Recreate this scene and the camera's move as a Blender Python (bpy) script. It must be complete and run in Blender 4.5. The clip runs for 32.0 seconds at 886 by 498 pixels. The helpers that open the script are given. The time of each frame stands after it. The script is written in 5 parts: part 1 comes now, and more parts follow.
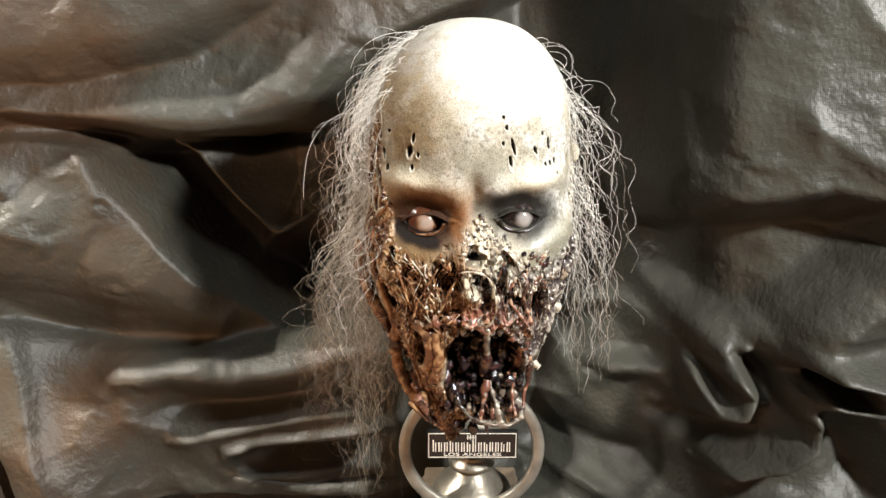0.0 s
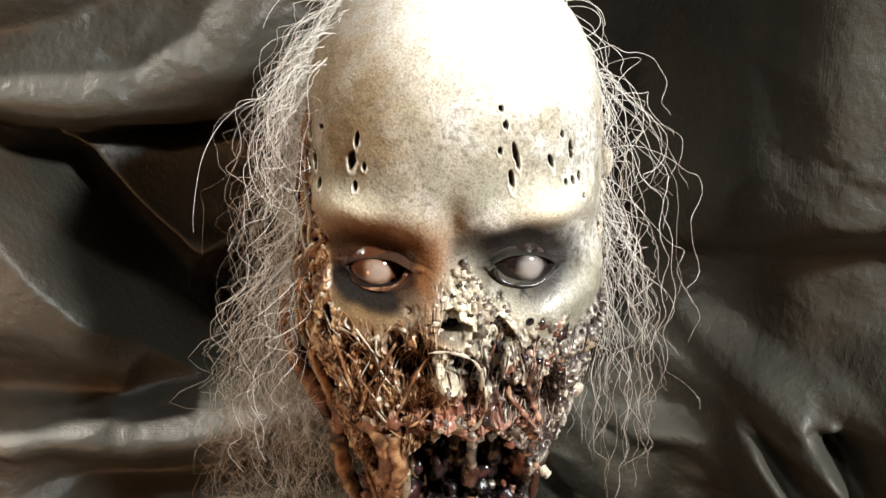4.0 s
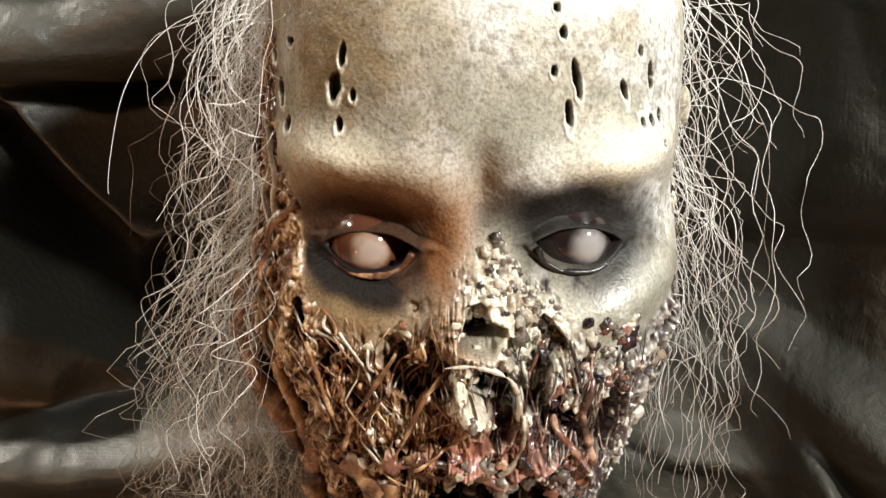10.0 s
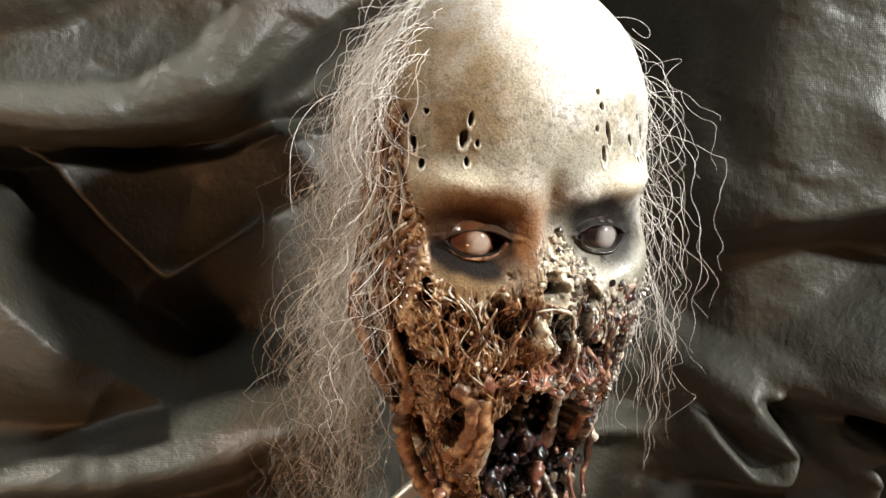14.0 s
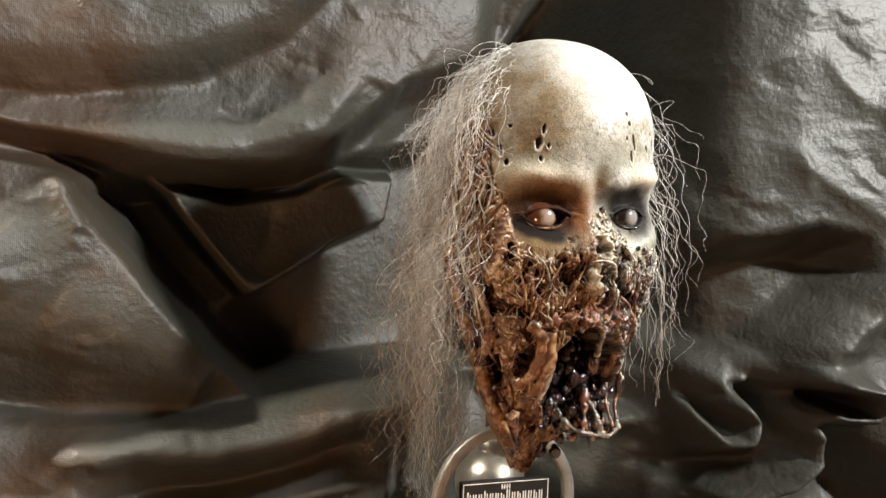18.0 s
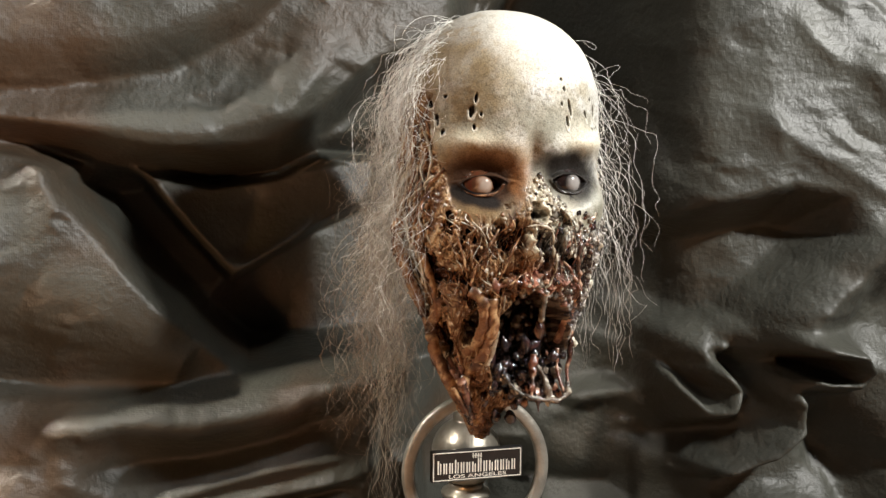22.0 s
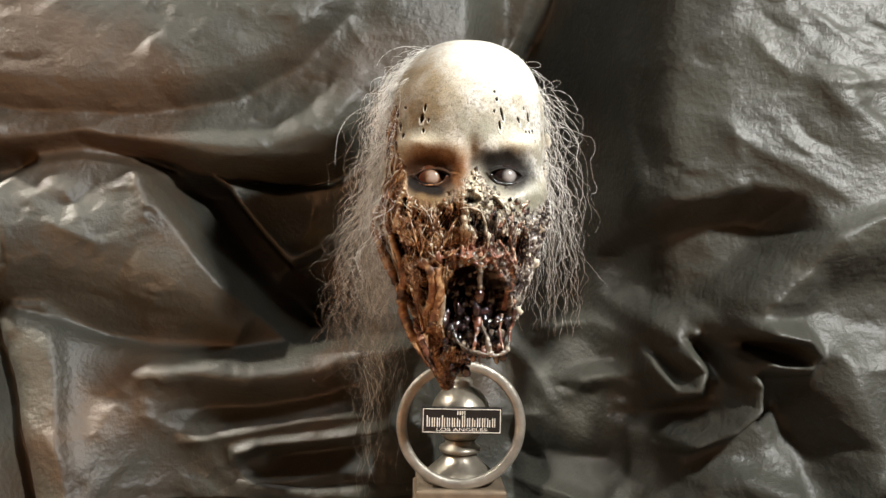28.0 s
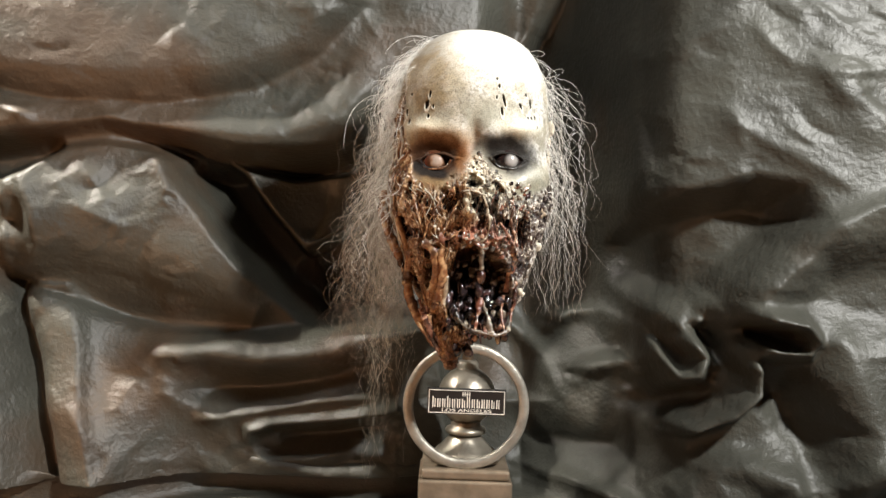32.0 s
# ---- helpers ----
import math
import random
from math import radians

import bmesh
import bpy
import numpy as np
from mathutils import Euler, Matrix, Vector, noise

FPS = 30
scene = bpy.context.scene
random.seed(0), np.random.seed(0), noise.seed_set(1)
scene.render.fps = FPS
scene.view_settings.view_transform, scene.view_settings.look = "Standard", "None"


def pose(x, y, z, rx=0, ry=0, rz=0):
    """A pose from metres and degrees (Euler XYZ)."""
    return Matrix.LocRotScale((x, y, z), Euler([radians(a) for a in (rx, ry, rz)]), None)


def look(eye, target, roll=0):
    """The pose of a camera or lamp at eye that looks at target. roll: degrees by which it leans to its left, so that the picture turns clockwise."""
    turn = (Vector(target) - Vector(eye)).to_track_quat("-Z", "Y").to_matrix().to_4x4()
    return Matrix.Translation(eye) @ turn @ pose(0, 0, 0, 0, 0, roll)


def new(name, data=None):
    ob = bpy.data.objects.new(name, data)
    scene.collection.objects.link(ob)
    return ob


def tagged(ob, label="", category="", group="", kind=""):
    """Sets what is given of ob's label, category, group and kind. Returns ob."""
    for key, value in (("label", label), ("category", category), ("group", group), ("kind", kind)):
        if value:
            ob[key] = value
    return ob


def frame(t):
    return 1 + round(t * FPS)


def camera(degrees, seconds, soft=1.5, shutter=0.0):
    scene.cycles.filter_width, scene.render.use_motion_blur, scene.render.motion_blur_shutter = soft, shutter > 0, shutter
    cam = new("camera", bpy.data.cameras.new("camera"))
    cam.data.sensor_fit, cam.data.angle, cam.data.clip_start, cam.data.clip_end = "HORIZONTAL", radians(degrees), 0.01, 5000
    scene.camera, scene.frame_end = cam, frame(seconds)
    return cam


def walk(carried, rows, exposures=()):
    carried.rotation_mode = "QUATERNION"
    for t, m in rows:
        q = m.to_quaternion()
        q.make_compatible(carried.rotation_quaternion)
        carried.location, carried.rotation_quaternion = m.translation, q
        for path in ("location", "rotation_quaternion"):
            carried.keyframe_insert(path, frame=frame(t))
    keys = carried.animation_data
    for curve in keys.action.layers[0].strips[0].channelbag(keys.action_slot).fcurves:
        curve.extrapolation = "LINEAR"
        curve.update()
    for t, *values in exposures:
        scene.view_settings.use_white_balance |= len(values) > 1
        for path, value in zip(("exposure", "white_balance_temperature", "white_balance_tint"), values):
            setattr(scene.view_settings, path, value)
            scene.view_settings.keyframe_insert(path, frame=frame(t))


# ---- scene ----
cam = camera(55.5, 32.0)
METRES, EYE, TILT, LEAN, TURN = 1.2, 0.50, -15.5, 0.0, 0.0
ROWS = [
    (0.0, 0.0, 0.0, 0.0, 0.0, 0.0, -0.0),
    (0.5, 0.0016, 0.0189, 0.0109, -0.9, -0.23, -0.37),
    (1.0, 0.0024, 0.0433, 0.0197, -1.34, -0.75, -0.26),
    (1.5, 0.002, 0.0662, 0.024, -1.77, -1.23, -0.2),
    (2.0, 0.0067, 0.0828, 0.0312, -1.58, -1.36, -0.07),
    (2.5, 0.0107, 0.1056, 0.0343, -1.2, -1.55, -0.03),
    (4.5, 0.0121, 0.1795, 0.0275, -0.18, -1.07, -0.5),
    (5.0, 0.0148, 0.1915, 0.0259, -0.05, -0.47, -0.25),
    (5.5, 0.0155, 0.2055, 0.0232, 0.18, -0.68, -0.37),
    (6.0, 0.0146, 0.2136, 0.0257, 0.09, -0.82, -0.78),
    (6.5, 0.0136, 0.223, 0.0228, 0.09, -1.09, -1.05),
    (7.0, 0.0084, 0.2251, 0.0216, -0.43, -1.23, -1.07),
    (7.5, 0.0047, 0.232, 0.0217, -0.85, -1.16, -1.12),
    (8.0, 0.0034, 0.239, 0.0236, -1.14, -1.32, -0.73),
    (8.5, 0.0036, 0.2444, 0.0229, -1.7, -1.51, -0.84),
    (9.0, 0.0029, 0.2483, 0.0221, -1.49, -2.12, -0.79),
    (9.5, -0.0, 0.2532, 0.0205, -1.48, -1.45, -0.9),
    (10.0, 0.0014, 0.2551, 0.0197, -1.88, -1.33, -0.86),
    (10.5, 0.001, 0.2544, 0.018, -1.85, -1.14, -0.65),
    (11.0, 0.0017, 0.2481, 0.0163, -1.81, -0.82, -0.63),
    (11.5, -0.0048, 0.2378, 0.0138, -2.58, -0.41, -0.47),
    (12.0, -0.0206, 0.2227, 0.0107, -4.43, 0.02, 0.13),
    (12.5, -0.0463, 0.2097, 0.0052, -7.1, 0.28, 0.76),
    (13.0, -0.0668, 0.1929, -0.0015, -9.71, 1.41, 0.98),
    (13.5, -0.0843, 0.1722, -0.0037, -11.71, 1.73, 1.59),
    (14.0, -0.1075, 0.1544, -0.0092, -14.99, 3.8, 1.83),
    (14.5, -0.1262, 0.1283, -0.0215, -16.46, 5.07, 1.9),
    (15.0, -0.1553, 0.1114, -0.0361, -16.99, 6.52, 2.1),
    (15.5, -0.1766, 0.1051, -0.0519, -18.36, 8.33, 2.12),
    (17.5, -0.2217, 0.0688, -0.0889, -19.75, 12.01, 3.02),
    (18.0, -0.2253, 0.0661, -0.0979, -20.43, 12.26, 2.96),
    (18.5, -0.2313, 0.0617, -0.1072, -21.19, 12.39, 2.46),
    (19.0, -0.242, 0.061, -0.113, -20.36, 11.7, 2.61),
    (19.5, -0.2455, 0.0667, -0.1137, -20.28, 12.13, 2.77),
    (20.0, -0.2446, 0.066, -0.1188, -20.4, 11.58, 3.0),
    (20.5, -0.237, 0.0584, -0.1219, -18.36, 11.19, 3.34),
    (21.0, -0.2041, 0.0533, -0.1173, -17.39, 11.09, 4.4),
    (21.5, -0.1711, 0.0448, -0.1141, -15.96, 11.74, 4.02),
    (22.0, -0.1584, 0.0368, -0.1176, -15.23, 12.12, 3.62),
    (22.5, -0.1539, 0.031, -0.1225, -14.88, 12.38, 3.35),
    (23.0, -0.149, 0.0148, -0.1301, -12.18, 12.79, 2.27),
    (23.5, -0.1378, 0.0012, -0.1383, -10.94, 13.05, 1.98),
    (24.0, -0.1283, -0.0123, -0.1491, -10.41, 13.48, 1.74),
    (24.5, -0.1187, -0.0257, -0.1553, -9.37, 13.46, 1.79),
    (26.5, -0.0732, -0.0622, -0.1736, -5.29, 14.77, 0.71),
    (27.0, -0.0555, -0.072, -0.1791, -4.71, 15.95, 0.4),
    (27.5, -0.0378, -0.0857, -0.1861, -3.63, 16.08, -0.22),
    (28.0, -0.0238, -0.089, -0.1935, -2.47, 15.68, -0.62),
    (28.5, -0.0114, -0.0899, -0.193, -1.74, 16.04, -0.45),
    (29.0, -0.0044, -0.0888, -0.1973, -1.41, 16.59, -1.08),
    (29.5, -0.0029, -0.0887, -0.1989, -0.91, 16.76, -1.85),
    (30.0, -0.0048, -0.0901, -0.2015, -0.49, 16.23, -2.06),
    (30.5, -0.0102, -0.0954, -0.2045, 0.36, 16.35, -2.74),
    (31.0, -0.011, -0.1074, -0.2077, 0.6, 16.63, -2.96),
    (31.5, -0.0071, -0.1068, -0.2116, -0.05, 15.93, -2.29),
    (32.0, -0.0027, -0.1032, -0.2137, -0.51, 15.94, -1.85),
]
EXPOSURES = [(0.0, 0.0), (2.5, -0.10), (4.5, -0.20), (9.0, -0.22), (14.0, -0.10), (19.0, -0.14), (22.0, -0.26), (24.0, -0.34), (27.0, -0.18), (32.0, 0.0)]
walk(cam, [(t, pose(0, 0, EYE, TILT, LEAN, TURN) @ pose(METRES * x, METRES * y, METRES * z, 90 + pitch, roll, yaw)) for t, x, y, z, yaw, pitch, roll in ROWS], EXPOSURES)

# ---- light ----
world = bpy.data.worlds.new("room_dim")
scene.world = world
world.use_nodes = True
world.node_tree.nodes["Background"].inputs[0].default_value = (0.9, 0.95, 1.0, 1)
world.node_tree.nodes["Background"].inputs[1].default_value = 0.004
scene.view_settings.exposure = 0.0


def lamp(name, eye, target, size, watts, colour, spread=180):
    data = bpy.data.lights.new(name, "AREA")
    data.spread = math.radians(spread)
    data.shape, data.size, data.energy, data.color = "DISK", size, watts, colour
    ob = new(name, data)
    ob.matrix_world = look(eye, target)
    return ob


lamp("right_lamp", (0.60, -0.08, 0.86), (0.02, 0.6, 0.42), 0.07, 26, (1.0, 0.99, 0.955))
lamp("left_lamp", (-0.95, 0.50, 1.10), (-0.46, 0.74, 0.12), 0.07, 6.8, (1.0, 0.93, 0.82), 66)
lamp("low_warm_lamp", (-0.72, -0.08, 0.05), (-0.28, 0.78, 0.32), 0.10, 0.5, (1.0, 0.50, 0.24), 64)
lamp("ceiling_lamp", (0.08, 0.26, 1.40), (0.02, 0.6, 0.46), 0.14, 4.5, (1.0, 0.99, 0.94))


# ---- numeric helpers ----
def smooth(a, b, x):
    t = np.clip((x - a) / (b - a), 0, 1)
    return t * t * (3 - 2 * t)


def hashed(i, j, k, seed):
    n = (i.astype(np.int64) * 374761393 + j.astype(np.int64) * 668265263 + k.astype(np.int64) * 2147483647 + seed * 1274126177) & 0xFFFFFFFF
    n = ((n ^ (n >> 13)) * 1274126177) & 0xFFFFFFFF
    n = ((n ^ (n >> 16)) * 2246822519) & 0xFFFFFFFF
    return ((n ^ (n >> 15)) & 0xFFFF) / 65535.0


def vnoise(p, scale, seed=0):
    """Value noise in 0..1 at the points p (n x 3); scale: metres per cell."""
    q = p / scale
    f = np.floor(q)
    r = q - f
    r = r * r * (3 - 2 * r)
    i, j, k = f[:, 0], f[:, 1], f[:, 2]
    out = 0
    for a in (0, 1):
        for b in (0, 1):
            for c in (0, 1):
                w = (r[:, 0] if a else 1 - r[:, 0]) * (r[:, 1] if b else 1 - r[:, 1]) * (r[:, 2] if c else 1 - r[:, 2])
                out = out + w * hashed(i + a, j + b, k + c, seed)
    return out


def fbm(p, scale, octaves=4, seed=0):
    total, amp, norm = 0, 1.0, 0
    for o in range(octaves):
        total = total + amp * vnoise(p, scale / 2 ** o, seed + 17 * o)
        norm += amp
        amp *= 0.5
    return total / norm


def ridged(p, scale, octaves=3, seed=0):
    total, amp, norm = 0, 1.0, 0
    for o in range(octaves):
        total = total + amp * (1 - abs(2 * vnoise(p, scale / 2 ** o, seed + 31 * o) - 1))
        norm += amp
        amp *= 0.5
    return total / norm


def mesh_from(name, verts, quads, materials, slots=None, colours=None, gloss=None, smooth_faces=True):
    """A mesh from arrays of places and faces, with a paint colour and a gloss value at each point."""
    me = bpy.data.meshes.new(name)
    me.from_pydata(verts.tolist() if hasattr(verts, "tolist") else verts, [], quads.tolist() if hasattr(quads, "tolist") else quads)
    for m in materials:
        me.materials.append(m)
    if slots is not None:
        me.polygons.foreach_set("material_index", np.asarray(slots, dtype=np.int32))
    me.polygons.foreach_set("use_smooth", np.full(len(me.polygons), smooth_faces))
    if colours is not None:
        a = me.color_attributes.new("paint", "FLOAT_COLOR", "POINT")
        a.data.foreach_set("color", np.c_[colours, np.ones(len(colours))].astype(np.float32).ravel())
    if gloss is not None:
        a = me.attributes.new("wet", "FLOAT", "POINT")
        a.data.foreach_set("value", np.asarray(gloss, dtype=np.float32))
    me.update()
    return me


def grid_quads(rows, cols, wrap=False):
    r, c = np.meshgrid(np.arange(rows - 1), np.arange(cols if wrap else cols - 1), indexing="ij")
    c2 = (c + 1) % cols
    return np.stack([r * cols + c, r * cols + c2, (r + 1) * cols + c2, (r + 1) * cols + c], -1).reshape(-1, 4)


# ---- materials ----
def material(name):
    m = bpy.data.materials.new(name)
    m.use_nodes = True
    return m, m.node_tree.nodes, m.node_tree.links, m.node_tree.nodes["Principled BSDF"]


def bump_chain(nodes, links, bsdf, layers, coords="Object"):
    """Noise relief: layers of (scale, distance in metres, kind)."""
    tc = nodes.new("ShaderNodeTexCoord")
    previous = None
    for scale, distance in layers:
        n = nodes.new("ShaderNodeTexNoise")
        n.inputs["Scale"].default_value, n.inputs["Detail"].default_value = scale, 5
        links.new(tc.outputs[coords], n.inputs["Vector"])
        b = nodes.new("ShaderNodeBump")
        b.inputs["Distance"].default_value = distance
        links.new(n.outputs["Fac"], b.inputs["Height"])
        if previous:
            links.new(previous.outputs["Normal"], b.inputs["Normal"])
        previous = b
    links.new(previous.outputs["Normal"], bsdf.inputs["Normal"])
    return tc


def painted_latex():
    m, nodes, links, bsdf = material("painted_latex")
    at = nodes.new("ShaderNodeAttribute")
    at.attribute_name = "paint"
    wet = nodes.new("ShaderNodeAttribute")
    wet.attribute_name = "wet"
    tc = bump_chain(nodes, links, bsdf, [(160, 0.0004), (900, 0.0003)])
    n = nodes.new("ShaderNodeTexNoise")
    n.inputs["Scale"].default_value, n.inputs["Detail"].default_value = 950, 6
    links.new(tc.outputs["Object"], n.inputs["Vector"])
    ramp = nodes.new("ShaderNodeMapRange")
    ramp.inputs["From Min"].default_value, ramp.inputs["From Max"].default_value = 0.36, 0.56
    ramp.inputs["To Min"].default_value, ramp.inputs["To Max"].default_value = 0.70, 1.05
    links.new(n.outputs["Fac"], ramp.inputs["Value"])
    mix = nodes.new("ShaderNodeMix")
    mix.data_type, mix.blend_type = "RGBA", "MULTIPLY"
    mix.inputs["Factor"].default_value = 1.0
    links.new(at.outputs["Color"], mix.inputs["A"])
    links.new(ramp.outputs["Result"], mix.inputs["B"])
    links.new(mix.outputs["Result"], bsdf.inputs["Base Color"])
    r = nodes.new("ShaderNodeMapRange")
    r.inputs["To Min"].default_value, r.inputs["To Max"].default_value = 0.58, 0.14
    links.new(wet.outputs["Fac"], r.inputs["Value"])
    links.new(r.outputs["Result"], bsdf.inputs["Roughness"])
    sp = nodes.new("ShaderNodeMapRange")
    sp.inputs["To Min"].default_value, sp.inputs["To Max"].default_value = 0.06, 0.95
    links.new(wet.outputs["Fac"], sp.inputs["Value"])
    links.new(sp.outputs["Result"], bsdf.inputs["Specular IOR Level"])
    return m


def eye_glass():
    m, nodes, links, bsdf = material("cloudy_eye")
    at = nodes.new("ShaderNodeAttribute")
    at.attribute_name = "paint"
    links.new(at.outputs["Color"], bsdf.inputs["Base Color"])
    bsdf.inputs["Roughness"].default_value = 0.12
    bsdf.inputs["Coat Weight"].default_value = 1.0
    bsdf.inputs["Coat Roughness"].default_value = 0.03
    return m


def hair_fibre():
    m, nodes, links, bsdf = material("hair_fibre")
    at = nodes.new("ShaderNodeAttribute")
    at.attribute_name = "paint"
    links.new(at.outputs["Color"], bsdf.inputs["Base Color"])
    bsdf.inputs["Roughness"].default_value = 0.42
    bsdf.inputs["Specular IOR Level"].default_value = 0.6
    return m


def coated_cloth():
    m, nodes, links, bsdf = material("coated_cloth")
    tc = nodes.new("ShaderNodeTexCoord")
    big = nodes.new("ShaderNodeTexNoise")
    big.inputs["Scale"].default_value, big.inputs["Detail"].default_value = 14, 6
    links.new(tc.outputs["Object"], big.inputs["Vector"])
    ramp = nodes.new("ShaderNodeValToRGB")
    ramp.color_ramp.elements[0].position, ramp.color_ramp.elements[0].color = 0.3, (0.030, 0.0297, 0.0236, 1)
    ramp.color_ramp.elements[1].position, ramp.color_ramp.elements[1].color = 0.7, (0.052, 0.0515, 0.0410, 1)
    links.new(big.outputs["Fac"], ramp.inputs["Fac"])
    # rust-brown stretches, mostly on one half: warm reflected light put into the cloth's colour
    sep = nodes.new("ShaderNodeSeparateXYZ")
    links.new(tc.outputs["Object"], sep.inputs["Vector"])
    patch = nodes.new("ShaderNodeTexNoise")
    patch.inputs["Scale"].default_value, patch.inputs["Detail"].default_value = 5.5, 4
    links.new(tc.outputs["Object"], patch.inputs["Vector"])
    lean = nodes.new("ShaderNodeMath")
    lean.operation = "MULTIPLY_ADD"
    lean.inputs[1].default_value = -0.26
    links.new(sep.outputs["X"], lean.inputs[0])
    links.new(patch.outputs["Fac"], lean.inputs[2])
    tinted = nodes.new("ShaderNodeMapRange")
    tinted.interpolation_type = "SMOOTHSTEP"
    tinted.inputs["From Min"].default_value, tinted.inputs["From Max"].default_value = 0.54, 0.72
    links.new(lean.outputs["Value"], tinted.inputs["Value"])
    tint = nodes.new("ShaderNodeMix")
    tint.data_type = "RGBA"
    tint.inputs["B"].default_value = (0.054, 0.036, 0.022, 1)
    links.new(tinted.outputs["Result"], tint.inputs["Factor"])
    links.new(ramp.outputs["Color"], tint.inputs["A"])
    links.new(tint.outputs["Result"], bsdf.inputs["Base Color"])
    bsdf.inputs["Roughness"].default_value = 0.49
    bsdf.inputs["Specular IOR Level"].default_value = 0.5
    # woven threads, two crossing wave patterns
    uv = nodes.new("ShaderNodeTexCoord")
    heights = []
    for axis in ("X", "Y"):
        w = nodes.new("ShaderNodeTexWave")
        w.bands_direction = axis
        w.inputs["Scale"].default_value = 260
        w.inputs["Distortion"].default_value = 0.6
        links.new(uv.outputs["UV"], w.inputs["Vector"])
        heights.append(w)
    add = nodes.new("ShaderNodeMath")
    add.operation = "MULTIPLY"
    links.new(heights[0].outputs["Fac"], add.inputs[0])
    links.new(heights[1].outputs["Fac"], add.inputs[1])
    b = nodes.new("ShaderNodeBump")
    b.inputs["Distance"].default_value, b.inputs["Strength"].default_value = 0.0004, 0.2
    links.new(add.outputs["Value"], b.inputs["Height"])
    crumple = nodes.new("ShaderNodeTexNoise")
    crumple.inputs["Scale"].default_value, crumple.inputs["Detail"].default_value = 85, 7
    links.new(tc.outputs["Object"], crumple.inputs["Vector"])
    b2 = nodes.new("ShaderNodeBump")
    b2.inputs["Distance"].default_value, b2.inputs["Strength"].default_value = 0.0026, 0.5
    links.new(crumple.outputs["Fac"], b2.inputs["Height"])
    links.new(b.outputs["Normal"], b2.inputs["Normal"])
    grain = nodes.new("ShaderNodeTexNoise")
    grain.inputs["Scale"].default_value, grain.inputs["Detail"].default_value = 210, 4
    links.new(tc.outputs["Object"], grain.inputs["Vector"])
    b3 = nodes.new("ShaderNodeBump")
    b3.inputs["Distance"].default_value, b3.inputs["Strength"].default_value = 0.0014, 0.6
    links.new(grain.outputs["Fac"], b3.inputs["Height"])
    links.new(b2.outputs["Normal"], b3.inputs["Normal"])
    links.new(b3.outputs["Normal"], bsdf.inputs["Normal"])
    return m


def plain(name, colour, rough, metal=0.0, bumps=((120, 0.0006),), vary=0.25):
    m, nodes, links, bsdf = material(name)
    tc = bump_chain(nodes, links, bsdf, list(bumps))
    n = nodes.new("ShaderNodeTexNoise")
    n.inputs["Scale"].default_value, n.inputs["Detail"].default_value = 60, 6
    links.new(tc.outputs["Object"], n.inputs["Vector"])
    ramp = nodes.new("ShaderNodeValToRGB")
    dark = [c * (1 - vary) for c in colour]
    lite = [min(1, c * (1 + vary)) for c in colour]
    ramp.color_ramp.elements[0].position, ramp.color_ramp.elements[0].color = 0.3, (*dark, 1)
    ramp.color_ramp.elements[1].position, ramp.color_ramp.elements[1].color = 0.7, (*lite, 1)
    links.new(n.outputs["Fac"], ramp.inputs["Fac"])
    links.new(ramp.outputs["Color"], bsdf.inputs["Base Color"])
    bsdf.inputs["Roughness"].default_value, bsdf.inputs["Metallic"].default_value = rough, metal
    return m


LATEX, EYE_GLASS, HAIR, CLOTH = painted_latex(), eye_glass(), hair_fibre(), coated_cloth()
PEWTER = plain("pewter_paint", (0.30, 0.27, 0.22), 0.34, 0.75)
RING_METAL = plain("hammered_ring", (0.30, 0.28, 0.24), 0.42, 0.6, ((90, 0.0012), (600, 0.0003)))
PLINTH_PAINT = plain("plinth_paint", (0.22, 0.17, 0.12), 0.42, 0.45)
BLACK_PLATE = plain("black_plate", (0.012, 0.011, 0.011), 0.35)
WHITE_PRINT = plain("white_print", (0.70, 0.66, 0.58), 0.5)
WALL_PAINT = plain("wall_paint", (0.13, 0.09, 0.06), 0.8)
TABLE_WOOD = plain("table_wood", (0.34, 0.16, 0.065), 0.4)
FLOOR_WOOD = plain("floor_wood", (0.22, 0.12, 0.06), 0.5)

# ---- the room that closes the place ----
def box(name, x0, x1, y0, y1, z0, z1, mat, kind="structure", label="", category=""):
    bm = bmesh.new()
    bmesh.ops.create_cube(bm, size=1.0, matrix=Matrix.LocRotScale(((x0 + x1) / 2, (y0 + y1) / 2, (z0 + z1) / 2), None, (x1 - x0, y1 - y0, z1 - z0)))
    me = bpy.data.meshes.new(name)
    bm.to_mesh(me)
    bm.free()
    me.materials.append(mat)
    return tagged(new(name, me), label, category, "", kind)


box("floor", -1.8, 1.8, -2.0, 1.5, -0.80, -0.75, FLOOR_WOOD)
box("ceiling", -1.8, 1.8, -2.0, 1.5, 1.65, 1.70, WALL_PAINT)
box("wall_north", -1.8, 1.8, 1.5, 1.55, -0.80, 1.70, WALL_PAINT)
box("wall_south", -1.8, 1.8, -2.05, -2.0, -0.80, 1.70, WALL_PAINT)
box("wall_west", -1.85, -1.8, -2.05, 1.55, -0.80, 1.70, WALL_PAINT)
box("wall_east", 1.8, 1.85, -2.05, 1.55, -0.80, 1.70, WALL_PAINT)

# ---- the draped cloth ----
CX, CY = 0.0205, 0.605          # the upright axis of the sculpted head

FOLDS = []


def fold(points, height, wide_a, wide_b, ends=0.05, rounded=False):
    """A fold along a line of (x, z) on the hanging cloth: wide_a metres soft on the line's left side, wide_b on its right."""
    FOLDS.append((np.array(points, float), height, wide_a, wide_b, ends, rounded))


